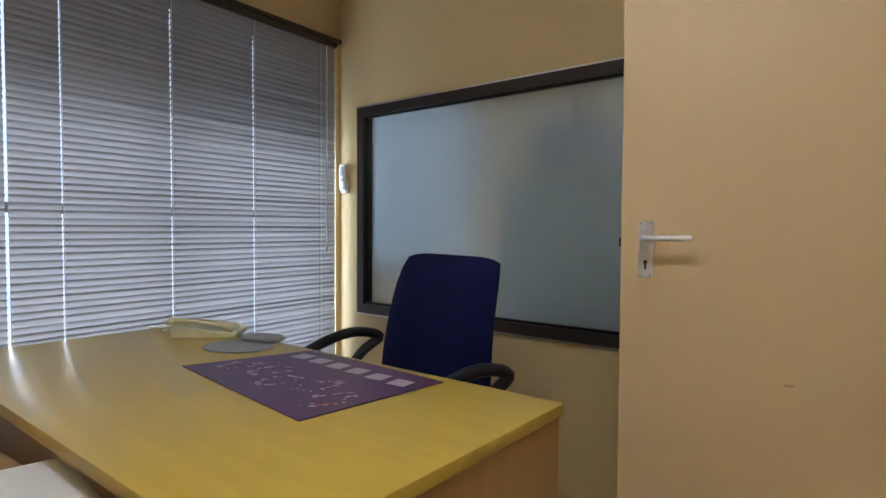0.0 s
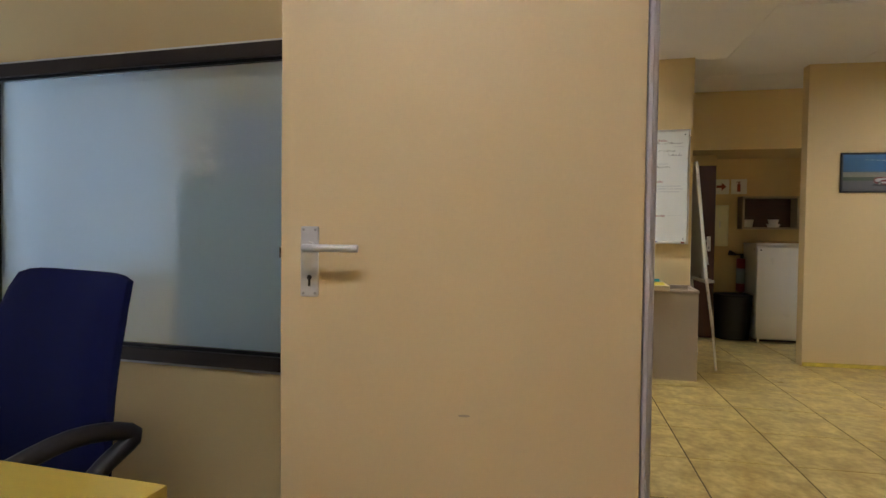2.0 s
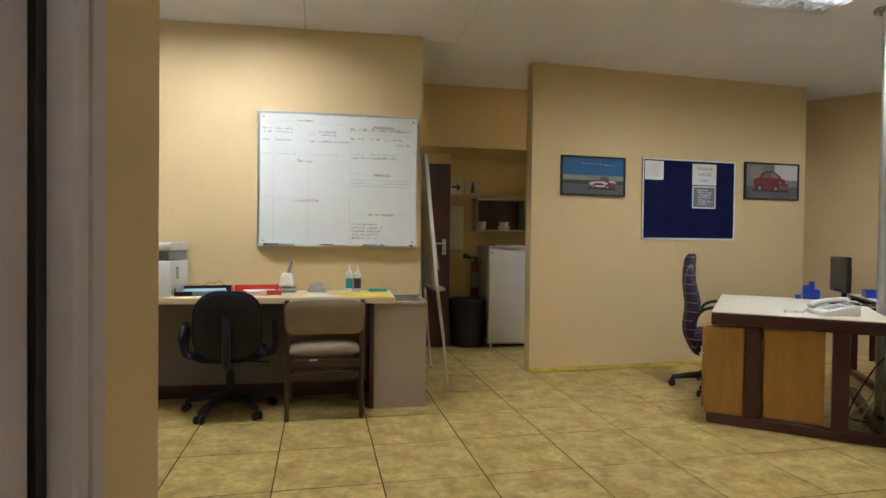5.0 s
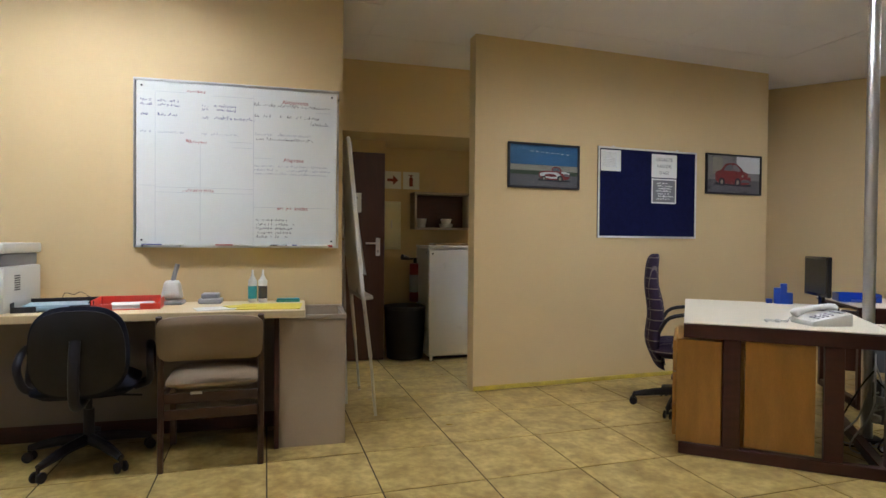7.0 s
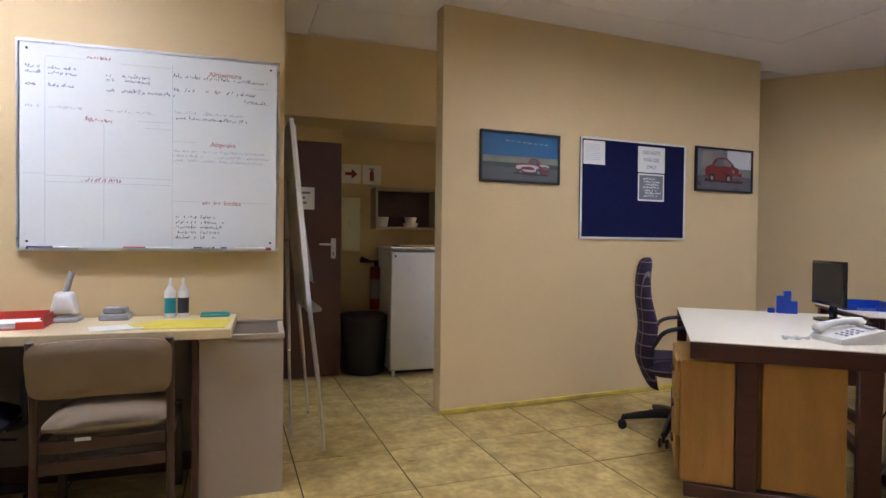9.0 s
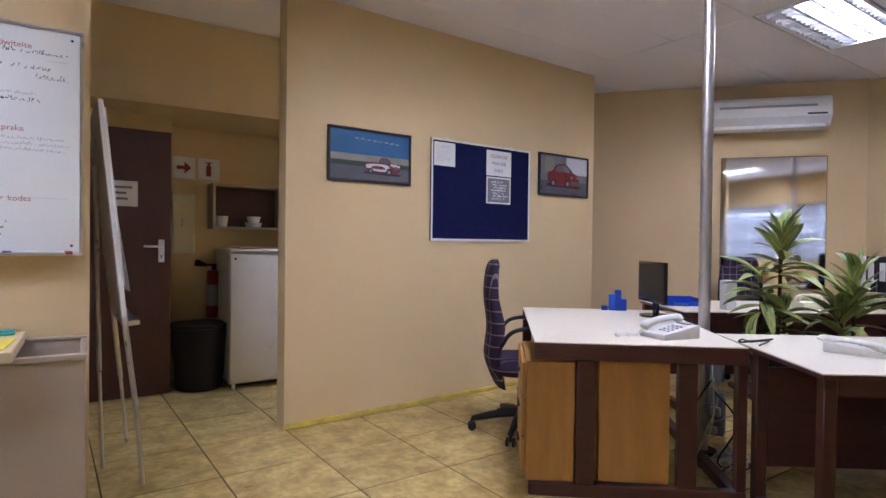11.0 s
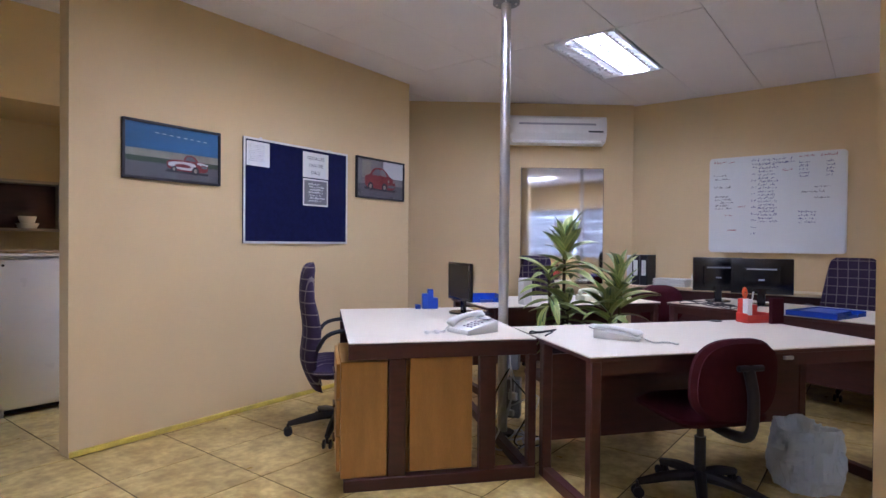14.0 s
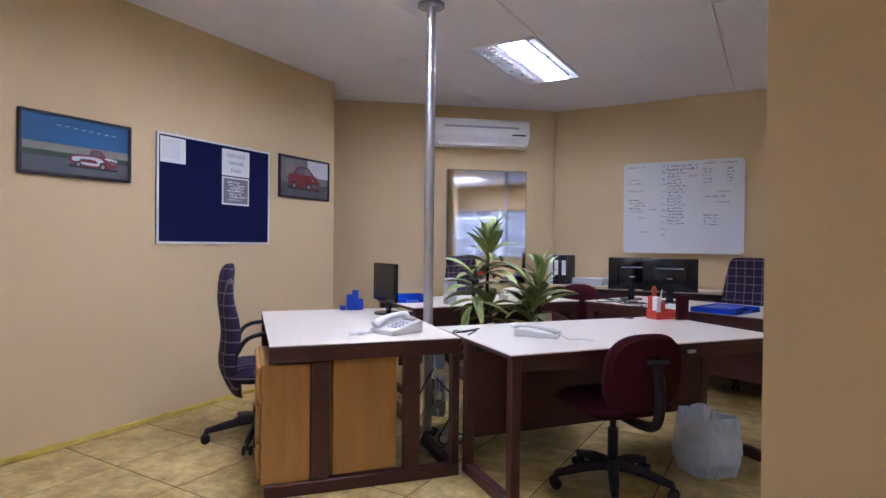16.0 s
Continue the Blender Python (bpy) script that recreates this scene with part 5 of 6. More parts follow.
strokes("blue_writing", scrawl(random.Random(31), [wl(0.33, 0.12 + 0.035 * k, 0.035, 0.018) for k in range(0, 21, 2)] + [wl(0.38, 0.10 + 0.035 * k, 0.12 + 0.02 * (k % 2), 0.020) for k in range(18)] + [wl(0.68, 0.10 + 0.035 * k, 0.07, 0.018) for k in range(5)] + [wl(0.87, 0.10 + 0.035 * k, 0.05, 0.018) for k in range(5)] + [wl(0.68, 0.60 + 0.035 * k, 0.12, 0.018) for k in range(4)] + [wl(0.33, 0.05, 0.30, 0.022), wl(0.33, 0.085, 0.32, 0.018)], 0.0034, Y), INKBLUE, w2)
strokes("black_writing", scrawl(random.Random(32), [wl(0.03, 0.19, 0.10, 0.018), wl(0.03, 0.23, 0.13, 0.018), wl(0.03, 0.32, 0.14, 0.018)] + [wl(0.04, 0.42 + 0.032 * k, 0.11 + 0.02 * (k % 3), 0.017) for k in range(5)] + [wl(0.70, 0.40, 0.15, 0.02), wl(0.79, 0.35, 0.11, 0.016), wl(0.78, 0.46, 0.12, 0.016)], 0.0032, Y), INKBLACK, w2)
strokes("red_writing", scrawl(random.Random(33), [wl(0.03, 0.05, 0.16, 0.02), wl(0.55, 0.17, 0.08, 0.03), wl(0.68, 0.04, 0.10, 0.02), wl(0.83, 0.04, 0.12, 0.02), wl(0.22, 0.53, 0.06, 0.014), wl(0.12, 0.62, 0.06, 0.014), wl(0.14, 0.78, 0.07, 0.014)], 0.0034, Y), INKRED, w2)

# ---- pole with its sockets ----
pl = thing("steel_pole", pose(3.86, 4.78, 0), "polished steel service pole from floor to ceiling", "pole")
part("shaft", rod((0, 0, 0), (0, 0, CH - 0.012), 0.031, seg=28), GALV, pl)
part("flange", rod((0, 0, CH - 0.020), (0, 0, CH - 0.0005), 0.085, seg=28, bev=0.003), SOCKET, pl)
part("foot_plate", rod((0, 0, 0), (0, 0, 0.02), 0.075, seg=28), DARKPL, pl)
for a in range(4):
    part("bolt", rod((0.06 * math.cos(a * 1.57 + 0.5), 0.06 * math.sin(a * 1.57 + 0.5), CH - 0.027), (0.06 * math.cos(a * 1.57 + 0.5), 0.06 * math.sin(a * 1.57 + 0.5), CH - 0.020), 0.008, seg=6), ALU, pl)
copy_thing(pl, pose(3.89, 1.32, 0))
part("socket_box", moved(box(-0.045, -0.105, 0.42, 0.045, -0.032, 0.60, 0.004), pose(0, 0, 0, 0, 0, 22)), SOCKET, pl, "grey socket box")
part("socket_box", moved(box(-0.045, -0.115, 0.12, 0.045, -0.032, 0.36, 0.004), pose(0, 0, 0, 0, 0, 22)), SOCKET, pl, "grey socket box")
part("plug", box(-0.055, -0.13, 0.24, -0.031, -0.07, 0.29, 0.006), WHITEPL, pl)
part("plug", box(-0.055, -0.11, 0.14, -0.031, -0.06, 0.18, 0.006), WHITEPL, pl)
rng = random.Random(5)
for k in range(7):
    a, b = rng.uniform(-0.2, 0.1), rng.uniform(-0.30, -0.02)
    cbl = thing("cable", pose(3.86, 4.78, 0), "loose power cable hanging beside the pole" if k % 2 else "white cable curling round the pole foot", "cable", "cables at the pole")
    part("lead", tube(curve_pts([(-0.05, -0.08, rng.uniform(0.2, 0.55)), (a, b, rng.uniform(0.15, 0.3)), (a - 0.1, b + 0.05, 0.03), (a, b - 0.06, 0.01), (a + 0.12, b + 0.02, 0.012), (rng.uniform(-0.25, 0.1), rng.uniform(-0.3, 0), 0.012)], 6), 0.005, 6), (CORD, CORD, DARKPL, CORD)[k % 4], cbl)


# ---- things on the desks ----
def telephone(m, label, body_mat, cord_keys):
    t = thing("telephone", m, label, "telephone", "telephones")
    part("base", moved(prism([(-0.11, 0), (0.11, 0), (0.11, 0.025), (-0.09, 0.062), (-0.11, 0.062)], -0.085, 0.085, 0.006, 2), Matrix(((0, 0, 1, 0), (-1, 0, 0, 0), (0, 1, 0, 0), (0, 0, 0, 1)))), body_mat, t)
    hs = part("handset", tube(curve_pts([(-0.058, 0.115, 0.066), (-0.058, 0.10, 0.084), (-0.058, 0.0, 0.078), (-0.058, -0.09, 0.056), (-0.058, -0.108, 0.040)], 4), [0.022, 0.024, 0.026, 0.022, 0.018, 0.016, 0.015, 0.015, 0.015, 0.016, 0.018, 0.021, 0.024, 0.026, 0.026, 0.024, 0.022], 10), body_mat, t)
    for i in range(3):
        for j in range(4):
            part("key", moved(box(-0.008, -0.006, 0, 0.008, 0.006, 0.006, 0.002), pose(0.005 + 0.026 * i, -0.06 + 0.026 * j, 0.036 + 0.0055 * j, 10)), LILAC, t)
    part("display_strip", moved(box(-0.01, 0.052, 0.0, 0.07, 0.08, 0.005), pose(0.0, 0.0, 0.056, 8)), GREYPL, t)
    keys = curve_pts(cord_keys, 14)
    coil = []
    for i, p in enumerate(keys):
        for q in range(3):
            a = 2 * math.pi * (i * 3 + q) / 3.0 * 0.55
            coil.append(Vector(p) + Vector((0.007 * math.cos(a), 0.004 * math.sin(a * 1.3), 0.007 + 0.006 * math.sin(a))))
    part("coiled_cord", tube(coil, 0.0022, 5), body_mat, t)
    return t


DH = 0.7225
telephone(pose(3.335, 4.655, DH, 0, 0, -104) @ Matrix.Diagonal((1.05, 1.0, 1.05, 1)), "white desk telephone with coiled cord on the desk corner", WHITEPL, [(-0.06, -0.10, 0.04), (-0.06, -0.15, 0.0), (-0.11, -0.17, 0.0), (-0.05, -0.20, 0.0), (-0.11, -0.23, 0.0), (-0.06, -0.26, 0.0)])
telephone(pose(3.665, 3.965, DH, 0, 0, 12) @ Matrix.Diagonal((0.85, 1.05, 0.72, 1)), "white desk telephone seen from behind on the long desk", WHITEPL, [(-0.07, -0.11, 0.03), (-0.10, -0.17, 0.0), (-0.06, -0.23, 0.0), (-0.10, -0.28, 0.0)])


def monitor(m, label, w=0.42, h=0.27):
    """A flat screen on a foot; it shows its screen towards -y."""
    t = thing("monitor", m, label, "monitor", "computer monitors")
    part("casing", box(-w / 2, 0.0, 0.09, w / 2, 0.028, 0.09 + h, 0.006, 2), GLOSSBLACK, t)
    part("back_bulge", box(-w * 0.3, 0.0285, 0.13, w * 0.3, 0.055, 0.05 + h * 0.9, 0.012, 2), GLOSSBLACK, t)
    part("screen", box(-w / 2 + 0.015, -0.0015, 0.11, w / 2 - 0.015, -0.0002, 0.075 + h), BLACKM, t, "dark screen")
    part("vent_strip", box(-w * 0.24, 0.0555, 0.05 + h * 0.82, w * 0.24, 0.057, 0.05 + h * 0.86), SOCKET, t)
    part("logo", box(-0.022, 0.0555, 0.05 + h * 0.52, 0.022, 0.0562, 0.05 + h * 0.56), SOCKET, t)
    part("stand", joined(box(-0.03, 0.03, 0.012, 0.03, 0.05, 0.18, 0.004), rod((0, 0.04, 0), (0, 0.04, 0.012), 0.10, seg=24)), GLOSSBLACK, t)
    return t


monitor(pose(3.95, 5.20, DH, 0, 0, -120), "black flat monitor on the desk, turned to the wall", 0.36, 0.26)
monitor(pose(6.06, 3.66, DH, 0, 0, 97), "black flat monitor on the far desk, back turned", 0.45, 0.29)
monitor(pose(6.16, 4.02, DH, 0, 0, 118), "black flat monitor angled on the far desk", 0.40, 0.29)
for k, (cx_, cy_, ln) in enumerate(((3.95, 5.02, 0.2), (5.75, 3.95, 0.5), (5.65, 3.80, 0.45), (5.8, 4.05, 0.4), (3.52, 4.33, 0.12))):
    c = thing("cable", pose(cx_, cy_, DH), "black cable lying tangled on the desk", "cable", "desk cables")
    rg = random.Random(60 + k)
    part("lead", tube(curve_pts([(rg.uniform(-0.5, 0.5) * ln, rg.uniform(-0.5, 0.5) * ln, 0.004 + 0.02 * rg.random() * (i % 2)) for i in range(7)], 6), 0.004, 6), DARKPL, c)
bo = thing("desk_organiser", pose(4.03, 5.54, DH, 0, 0, -45) @ Matrix.Scale(0.9, 4), "blue plastic pen organiser", "organiser")
for k, (xx, hh) in enumerate(((-0.075, 0.035), (-0.02, 0.125), (0.025, 0.16), (0.065, 0.09))):
    part("cup", box(xx - 0.024, -0.035, 0, xx + 0.022, 0.035, hh, 0.003), BLUEPL, bo)
letter_tray(pose(4.765, 5.53, DH, 0, 0, -40), "blue plastic letter tray on the desk", BLUEPL, 0.27, 0.20, 0.06)
letter_tray(pose(5.56, 3.19, DH, 0, 0, -20), "blue plastic letter tray on the far desk", BLUEPL, 0.42, 0.33, 0.036)
papers(pose(5.56, 3.19, DH + 0.006, 0, 0, -17), 0.30, 0.22, 0.03, "blue folders in the blue tray", material=BLUEPL)
ro = thing("desk_organiser", pose(4.835, 3.525, DH, 0, 0, -38), "red plastic organiser with pens and orange scissors", "organiser")
part("tray", joined(box(-0.09, -0.05, 0, 0.09, 0.05, 0.012, 0.002), box(-0.09, -0.05, 0.012, 0.09, -0.044, 0.05, 0.002), box(-0.09, 0.044, 0.012, 0.09, 0.05, 0.06, 0.002), box(-0.09, -0.044, 0.012, -0.084, 0.044, 0.06, 0.002), box(0.084, -0.044, 0.012, 0.09, 0.044, 0.06, 0.002)), REDPL, ro)
part("cup", joined(box(-0.085, 0.0, 0.012, -0.03, 0.044, 0.15, 0.003), box(-0.025, 0.0, 0.012, 0.03, 0.044, 0.11, 0.003)), REDPL, ro)
part("scissor_handle", joined(tube(curve_pts([(-0.06, 0.01, 0.14), (-0.075, 0.01, 0.19), (-0.06, 0.01, 0.215), (-0.045, 0.01, 0.19), (-0.058, 0.01, 0.14)], 5), 0.006, 8), tube(curve_pts([(-0.05, 0.02, 0.14), (-0.035, 0.02, 0.18), (-0.045, 0.02, 0.205), (-0.06, 0.02, 0.18), (-0.05, 0.02, 0.14)], 5), 0.006, 8)), ORANGE, ro, "orange scissor handles")
part("note_block", box(-0.086, -0.046, 0.05, -0.05, -0.002, 0.15, 0.003), PAPER, ro)
part("pen", rod((0.0, 0.02, 0.1), (0.02, 0.025, 0.19), 0.005), WHITEPL, ro)
bk = thing("diary", pose(4.845, 3.40, DH, 0, 0, -38), "maroon diary standing upright", "book")
part("cover", box(-0.045, -0.015, 0, 0.045, 0.015, 0.16, 0.003), MAROON, bk)
gh = thing("cable_grommet", pose(4.72, 3.72, DH), "round black cable grommet in the desk top", "grommet")
part("ring", rod((0, 0, 0.0), (0, 0, 0.004), 0.036, seg=24), DARKPL, gh)
dl = thing("drawer_lock", pose(3.09, 3.872, 0, 0, 0, -38), "small steel lock plate under the desk edge", "lock")
part("plate", box(1.02, -0.004, 0.668, 1.07, 0.0118, 0.684, 0.001), ALU, dl)
pb = thing("paper_box", pose(4.62, 5.12, DH, 0, 0, -33) @ pose(0.13, 0.12, 0), "white upright file box behind the pole", "box")
part("case", box(-0.04, -0.045, 0, 0.04, 0.045, 0.21, 0.004), WHITEPL, pb)
# cream telephone with its handset, on the desk beyond the plant
mg = thing("desk_calculator", pose(5.42, 4.88, DH, 0, 0, -30), "cream desk telephone beyond the plant", "telephone")
part("base", box(-0.09, -0.07, 0, 0.09, 0.07, 0.05, 0.01, 2), CREAMPL, mg)
part("handset", tube(curve_pts([(-0.09, 0, 0.05), (-0.07, 0, 0.085), (0.07, 0, 0.085), (0.09, 0, 0.05)], 5), 0.02, 10), CREAMPL, mg)

# low counter under the east wall with files
ct = thing("low_counter", on_wall(E0, EANG, 0, 0), "low counter with pale top along the wall", "counter")
part("worktop", box(0.05, -0.345, 0.755, 2.9, -0.004, 0.785, 0.003), CREAMWOOD, ct)
part("carcass", box(0.08, -0.315, 0.0, 2.88, -0.01, 0.754), MAHOGH, ct)
for k in range(2):
    lf = thing("lever_arch_file", on_wall(E0, EANG, 0.12 + 0.085 * k, 0.786, 0.17), "black lever arch file with a white spine label", "file", "lever arch files")
    part("cover", box(-0.038, -0.14, 0, 0.038, 0.14, 0.315, 0.003), DARKPL, lf)
    part("spine_label", box(-0.022, -0.1415, 0.10, 0.022, -0.1402, 0.26), PAPER, lf)
lw = thing("lever_arch_file", on_wall(E0, EANG, 0.045, 0.786, 0.17), "white file leaning beside the black files", "file", "lever arch files")
part("cover", box(-0.025, -0.12, 0, 0.025, 0.12, 0.31, 0.003), WHITEPL, lw)
papers(on_wall(E0, EANG, 0.46, 0.786, 0.18), 0.32, 0.25, 0.075, "uneven stack of papers on the counter", n=9)
papers(on_wall(E0, EANG, 0.80, 0.786, 0.18), 0.26, 0.22, 0.13, "tall stack of papers on the counter", n=10)

# ---- waste bin with liner ----
wbn = thing("waste_bin", pose(4.137, 3.178, 0) @ Matrix.Diagonal((0.83, 0.83, 0.84, 1)), "small bin inside a crumpled white plastic liner", "bin")
part("bucket", rod((0, 0, 0.005), (0, 0, 0.24), 0.12, 0.14, 24), WHITEPL, wbn)
bm = bmesh.new()
rings = []
prof = curve_pts([(0.165, 0.004, 0), (0.19, 0.05, 0), (0.21, 0.10, 0), (0.213, 0.16, 0), (0.205, 0.23, 0), (0.195, 0.30, 0), (0.185, 0.35, 0), (0.176, 0.372, 0), (0.163, 0.355, 0), (0.150, 0.27, 0)], 4)
NB = 72
for j, (r, z, _) in enumerate(prof):
    ring = []
    top = min(1.0, max(0.0, (z - 0.2) / 0.15))
    for k in range(NB):
        a = 2 * math.pi * k / NB
        c, s = math.cos(a), math.sin(a)
        w = noise.noise(Vector((c * 2.2, s * 2.2, z * 7))) * 0.030 - abs(noise.noise(Vector((c * 4 + z * 5, s * 4, z * 9)))) * 0.040 - abs(noise.noise(Vector((c * 11, s * 11 + z * 9, z * 20)))) * 0.016
        ring.append(bm.verts.new(((r + w) * c, (r + w) * s, max(0.003, z + top * (0.5 * w + 0.010 * math.sin(2 * a))))))
    rings.append(ring)
for a, b in zip(rings, rings[1:]):
    for k in range(NB):
        bm.faces.new((a[k], a[(k + 1) % NB], b[(k + 1) % NB], b[k]))
part("liner", bm, BAG, wbn, "crumpled translucent white plastic bag").data.set_sharp_from_angle(angle=radians(9))


# ---- plants between the desks ----
def leaf_mesh(length, width, droop, stripe):
    bm = bmesh.new()
    n = 9
    rows = []
    for i in range(n + 1):
        s = i / n
        w = width * (math.sin(math.pi * min(1, s * 0.92 + 0.08)) ** 0.8) * (1 - 0.15 * s) + 0.0015
        if stripe:
            w *= 0.15
        x = length * math.sin(droop * s) / droop
        z = length * (1 - math.cos(droop * s)) / droop * -1
        dz = 0.0012 if stripe else 0
        rows.append([bm.verts.new((x, -w / 2, z + w * 0.22 + dz)), bm.verts.new((x, 0, z + dz)), bm.verts.new((x, w / 2, z + w * 0.22 + dz))])
    for a, b in zip(rows, rows[1:]):
        bm.faces.new((a[0], a[1], b[1], b[0]))
        bm.faces.new((a[1], a[2], b[2], b[1]))
    return mesh_of("leaf", bm, LEAFY if stripe else LEAFM)


LEAVES = [(leaf_mesh(l, w, d, False), leaf_mesh(l * 0.97, w, d, True)) for l, w, d in ((0.30, 0.076, 1.0), (0.27, 0.082, 0.7), (0.33, 0.070, 1.4), (0.25, 0.078, 0.45))]


def plant(m, label, stems, seed):
    """A potted dragon plant: canes with rosettes of arching striped leaves. stems: (x, y, height, leaves, steepest, flattest)."""
    t = thing("potted_plant", m, label, "plant", "plants between the desks")
    rg = random.Random(seed)
    part("pot", rod((0, 0, 0), (0, 0, 0.22), 0.12, 0.145, 24, 0.006), DARKPL, t)
    part("soil", rod((0, 0, 0.20), (0, 0, 0.212), 0.13, seg=24), SOIL, t)
    for x, y, h, n, hi, lo in stems:
        part("cane", tube(curve_pts([(x * 0.4, y * 0.4, 0.2), (x * 0.9, y * 0.9, 0.2 + (h - 0.2) * 0.5), (x, y, h)], 5), 0.011, 8), STEM, t)
        for k in range(n):
            f = k / (n - 1)
            at = Vector((x, y, h - f * 0.22))
            yaw = 137.5 * k + rg.uniform(-18, 18)
            up = hi + (lo - hi) * f + rg.uniform(-9, 9)
            a, b = LEAVES[rg.randrange(4)]
            mm = Matrix.Translation(at) @ pose(0, 0, 0, 0, 0, yaw) @ pose(0, 0, 0, rg.uniform(-25, 25), -up, 0) @ Matrix.Diagonal((*[rg.uniform(0.75, 1.1)] * 3, 1))
            lf = new("leaf", a)
            lf.parent, lf.matrix_basis = t, mm
            s2 = new("leaf_stripe", b)
            s2.parent = lf
    return t


plant(pose(4.28, 4.58, 0.33), "tall dragon plant with striped arching leaves", [(0.01, -0.01, 0.89, 22, 82, 10), (-0.05, 0.07, 0.68, 18, 60, -20), (0.03, -0.03, 0.48, 20, 45, -25)], 3)
plant(pose(4.52, 4.30, 0.33), "shorter dragon plant with striped leaves", [(0.02, -0.02, 0.66, 24, 84, 35), (-0.03, 0.03, 0.48, 20, 75, 10)], 8)
pst = thing("plant_stand", pose(4.40, 4.44, 0, 0, 0, -40), "dark wooden planter shelf between the desks", "stand")
part("shelf", box(-0.36, -0.26, 0.30, 0.36, 0.26, 0.329, 0.003), MAHOGH, pst)
for x in (-0.33, 0.30):
    for y in (-0.24, 0.21):
        part("leg", box(x, y, 0, x + 0.03, y + 0.03, 0.299), MAHOG, pst)

# ---- office ----
od = thing("executive_desk", pose(-0.874, 1.562, 0, 0, 0, -3.6), "yellow beech office desk with thick side panels", "desk")
part("tabletop", box(-1.80, -0.87, 0.695, 0.01, 0.0, 0.725, 0.004, 2), BEECH, od, "glossy yellow beech top")
part("side_panel", box(-0.03, -0.85, 0.0, -0.002, -0.005, 0.694, 0.002), BEECHD, od)
part("side_panel", box(-1.74, -0.85, 0.0, -1.712, -0.02, 0.694, 0.002), BEECHD, od)
part("modesty_panel", box(-1.711, -0.84, 0.12, -0.031, -0.822, 0.694), BEECHD, od)
osh = thing("side_shelf", pose(-1.87, 0.56, 0), "low brown shelf beside the office desk", "shelf")
part("board", box(-0.65, -0.16, 0.595, 0.62, 0.19, 0.62, 0.003), BEECHD, osh)
part("upright", box(-0.65, -0.16, 0.0, -0.62, 0.15, 0.594), BEECHD, osh)
part("upright", box(0.59, -0.16, 0.0, 0.62, 0.15, 0.594), BEECHD, osh)
papers(pose(-1.56, 0.66, 0.621, 0, 0, -10), 0.297, 0.21, 0.034, "stack of white punched papers on the low shelf", n=8)
dm = thing("desk_mat", pose(-0.874, 1.562, 0.7262, 0, 0, -3.6), "purple printed desk mat with small white squares", "desk mat")
def on_desk(x, y):
    p = pose(-0.874, 1.562, 0, 0, 0, -3.6).inverted() @ Vector((x, y, 0))
    return p.x, p.y
MAT4 = [on_desk(*p) for p in ((-1.284, 1.088), (-1.206, 1.535), (-1.803, 1.606), (-1.955, 1.215))]
part("sheet", prism(MAT4, 0, 0.002), PURPLE, dm)
def at_mat(u, v):
    a, b, c, d = (Vector(p) for p in MAT4)
    return (a * (1 - u) + d * u) * (1 - v) + (b * (1 - u) + c * u) * v
for k in range(6):
    p = at_mat(0.12 + 0.15 * k, 0.80)
    part("white_square", moved(box(-0.030, -0.028, 0.0022, 0.030, 0.028, 0.0028), pose(p.x, p.y, 0, 0, 0, 4)), mat("white_print", (0.55, 0.52, 0.56), 0.5) if k == 0 else bpy.data.materials["white_print"], dm)
rg = random.Random(17)
for k in range(120):
    q = (k % 5)
    bend = rg.uniform(0, 2 * math.pi)
    c = at_mat(0.13 + 0.185 * q + 0.075 * math.cos(bend) * rg.uniform(0.6, 1.0), 0.30 + 0.10 * (q % 2) + 0.17 * math.sin(bend) * rg.uniform(0.6, 1.0))
    r = rg.uniform(0.004, 0.013)
    ang = rg.uniform(0, 180)
    part("printed_blob", moved(prism([(r * math.cos(a), r * 0.55 * math.sin(a)) for a in (0, 0.8, 1.6, 2.4, 3.1, 3.9, 4.7, 5.5)], 0.0021, 0.0025), pose(c.x, c.y, 0, 0, 0, ang)), (INKPALE, LILAC, INKPALE, PRINTORANGE, LILAC, INKPALE, PRINTROSE)[k % 7], dm)
strokes("title_bar", moved(scrawl(random.Random(2), [(-0.05, 0, 0.10, 0.022)], 0.003, 0), pose(at_mat(0.90, 0.95).x, at_mat(0.90, 0.95).y, 0.0024, -90, 0, 2)), PAPER, dm)
mp_ = thing("mouse_pad", pose(-2.065, 1.49, 0.7262, 0, 0, 15), "grey rounded mouse pad with wrist rest", "mouse pad")
part("pad", prism([(0.13 * math.cos(a / 20 * 2 * math.pi), 0.105 * math.sin(a / 20 * 2 * math.pi)) for a in range(20)], 0, 0.005, 0.002), GREYPL, mp_)
part("wrist_rest", moved(cushion(0.17, 0.07, 0.02, 0.03, 0.004), pose(0.03, 0.10, 0.0165, -90)), GREYPL, mp_)
telephone(pose(-2.362, 1.575, 0.7255, 0, 0, 127) @ Matrix.Diagonal((1.0, 1.1, 0.74, 1)), "old cream desk telephone beside the blinds", CREAMPL, [(-0.05, 0.12, 0.04), (0.02, 0.17, 0.0), (0.08, 0.20, 0.0), (0.12, 0.26, 0.0)])
rm = thing("remote_holder", on_wall(G0, GANG, 0.045, 1.35), "white remote control in a wall holder", "remote control")
part("holder", box(-0.028, -0.018, 0.0, 0.028, -0.001, 0.075, 0.003), WHITEPL, rm)
body = part("remote", box(-0.024, -0.034, 0.02, 0.024, -0.0185, 0.165, 0.004, 2), WHITEPL, rm)
part("screen", box(-0.016, -0.0352, 0.10, 0.016, -0.0342, 0.15), GREYPL, body)
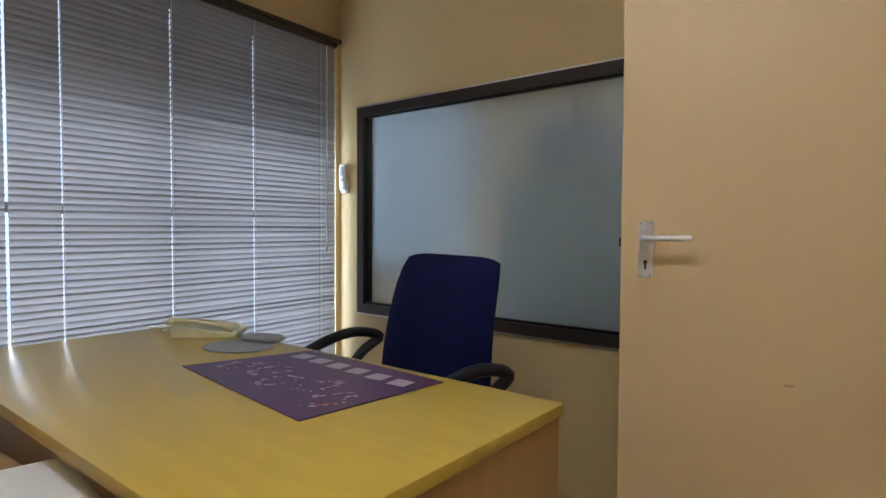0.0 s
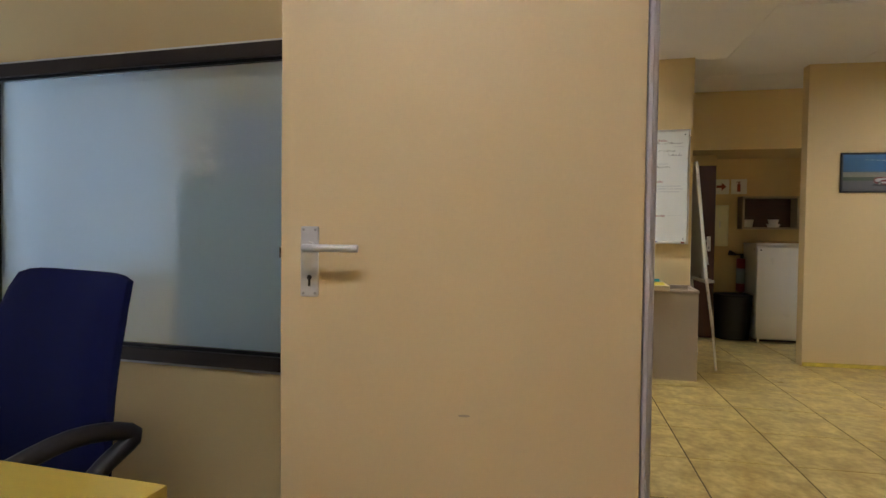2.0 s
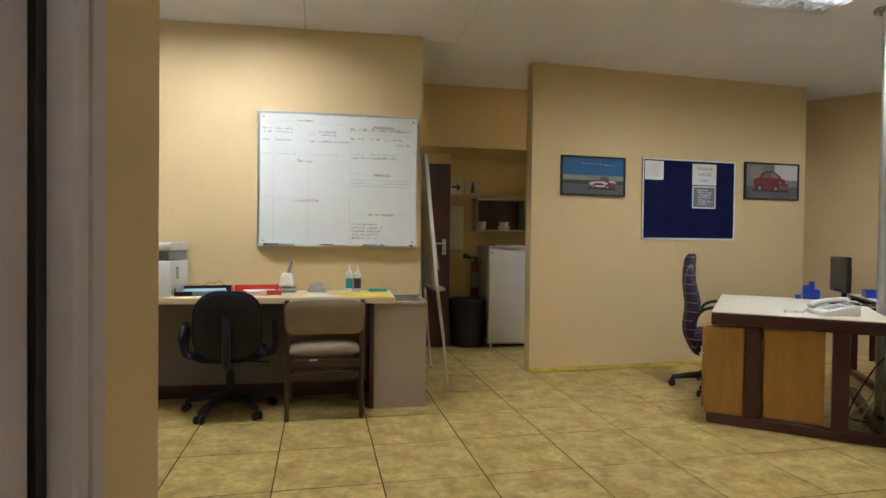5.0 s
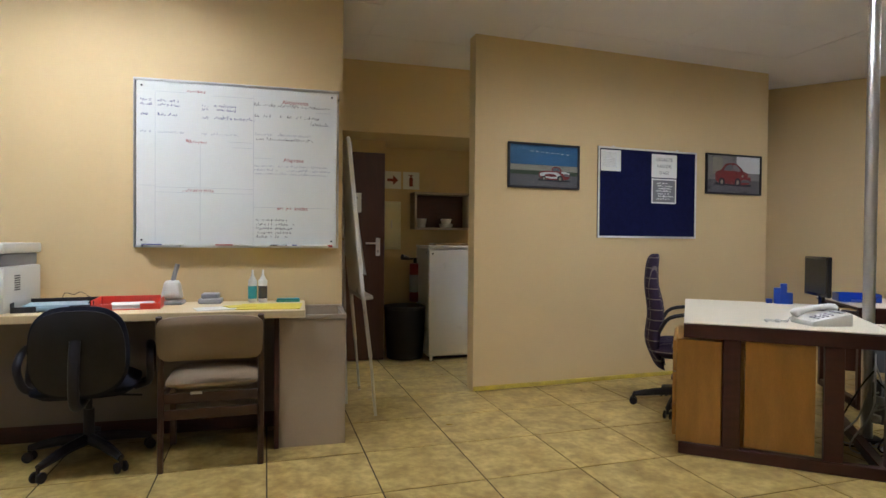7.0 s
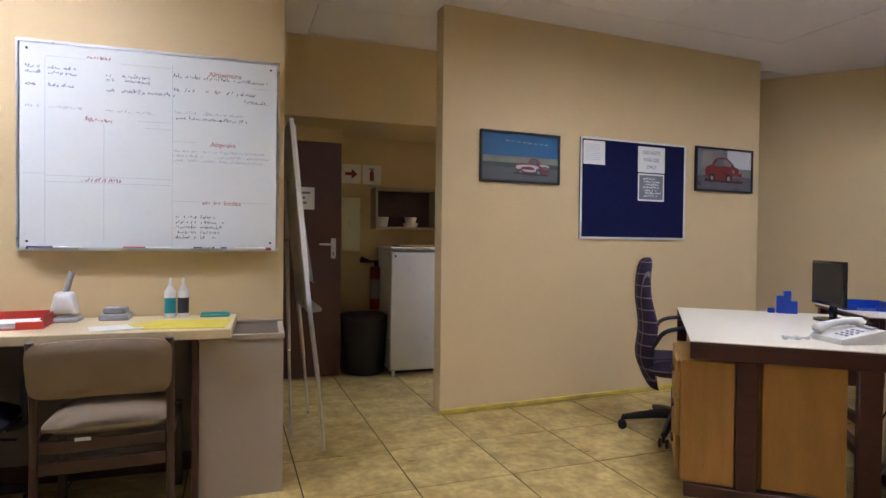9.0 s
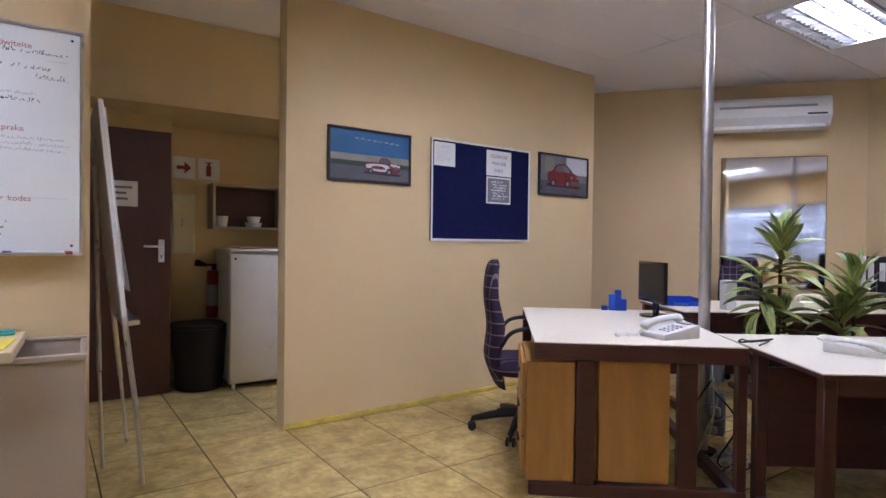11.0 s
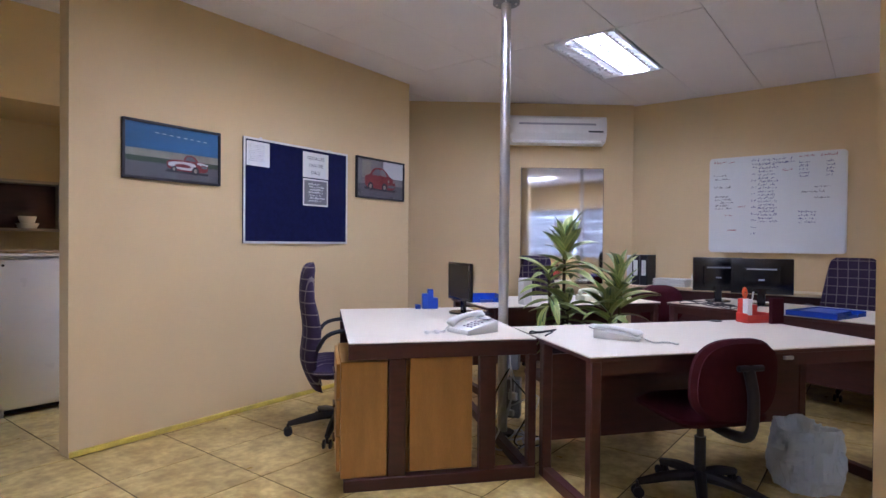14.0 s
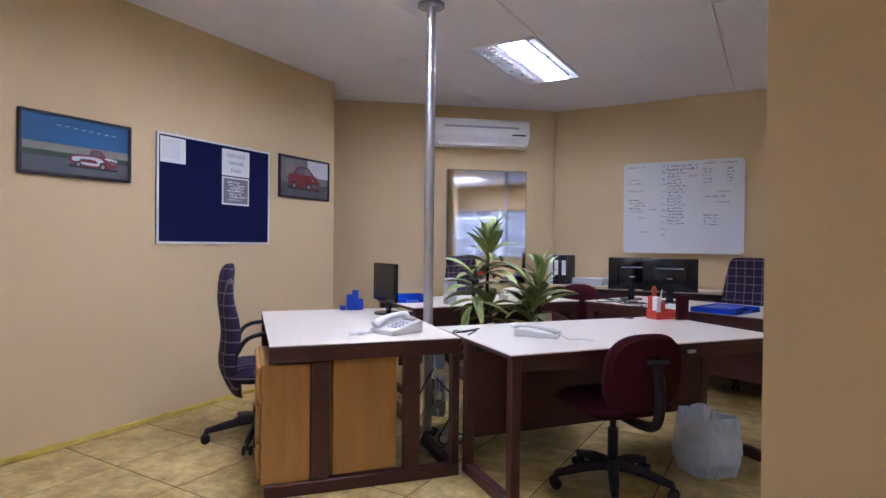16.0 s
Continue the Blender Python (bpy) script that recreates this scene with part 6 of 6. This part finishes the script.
for k in range(3):
    part("button", box(-0.014 + 0.011 * k, -0.0356, 0.07, -0.007 + 0.011 * k, -0.0342, 0.08), GREYPL, body)

# behind the frosted pane, in the large room
cab = thing("steel_cabinet", on_wall(G0, GANG, 0, 0), "pale green steel cupboard behind the frosted glass", "cabinet")
part("body", box(1.02, 0.138, 0.0, 2.40, 0.55, 1.385, 0.004), PALEGREEN, cab)
part("door", box(1.025, 0.120, 0.05, 1.475, 0.1375, 1.378, 0.003), PALEGREEN, cab)
part("door", box(1.488, 0.120, 0.05, 1.938, 0.1375, 1.378, 0.003), PALEGREEN, cab)
part("door", box(1.945, 0.120, 0.05, 2.395, 0.1375, 1.378, 0.003), PALEGREEN, cab)
part("handle", box(1.24, 0.112, 1.345, 1.262, 0.1195, 1.37, 0.003), DARKPL, cab)
car = thing("carton", on_wall(G0, GANG, 0, 1.386), "lilac cardboard carton on the cupboard", "box")
part("case", box(1.19, 0.135, 0.0, 1.53, 0.45, 0.25, 0.004), LILACBOX, car)

# ---- floor tiles ----
S = 0.51
tb = bmesh.new()
h, g, c = S / 2, 0.0036, 0.0012
for r, z in ((h - g, -0.006), (h - g, -c), (h - g - c, 0.0)):
    for x, y in ((-r, -r), (r, -r), (r, r), (-r, r)):
        tb.verts.new((x, y, z))
tb.verts.ensure_lookup_table()
v = tb.verts
tb.faces.new((v[8], v[9], v[10], v[11]))
for a in (0, 4):
    for k in range(4):
        tb.faces.new((v[a + k], v[a + (k + 1) % 4], v[a + 4 + (k + 1) % 4], v[a + 4 + k]))
tile = mesh_of("tile", tb, TILE)
rng = random.Random(11)
rest = []
for i in range(-9, 12):
    for j in range(-14, 6):
        x, y = 1.5 + S * (i + 0.5), 5.4 + S * (j + 0.5)
        if not (-2.9 < x < 7.3 and -1.4 < y < 8.4):
            continue
        m = pose(x, y, rng.uniform(-0.0006, 0.0006), rng.gauss(0, 0.03), rng.gauss(0, 0.03), rng.choice((0, 90, 180, 270)))
        if y > 2.2 and -1.6 < x < 6.9 and (y < 6.4 or x < 2.4):
            ob = new("tile", tile)
            ob.parent = floor
            ob.matrix_basis = m
        else:
            rest.append(m)
rb = bmesh.new()
for m in rest:
    n0 = len(rb.verts)
    rb.from_mesh(tile)
    rb.verts.ensure_lookup_table()
    bmesh.ops.transform(rb, matrix=m, verts=rb.verts[n0:])
tagged(part("far_tiles", rb, TILE, floor), kind="stuff")
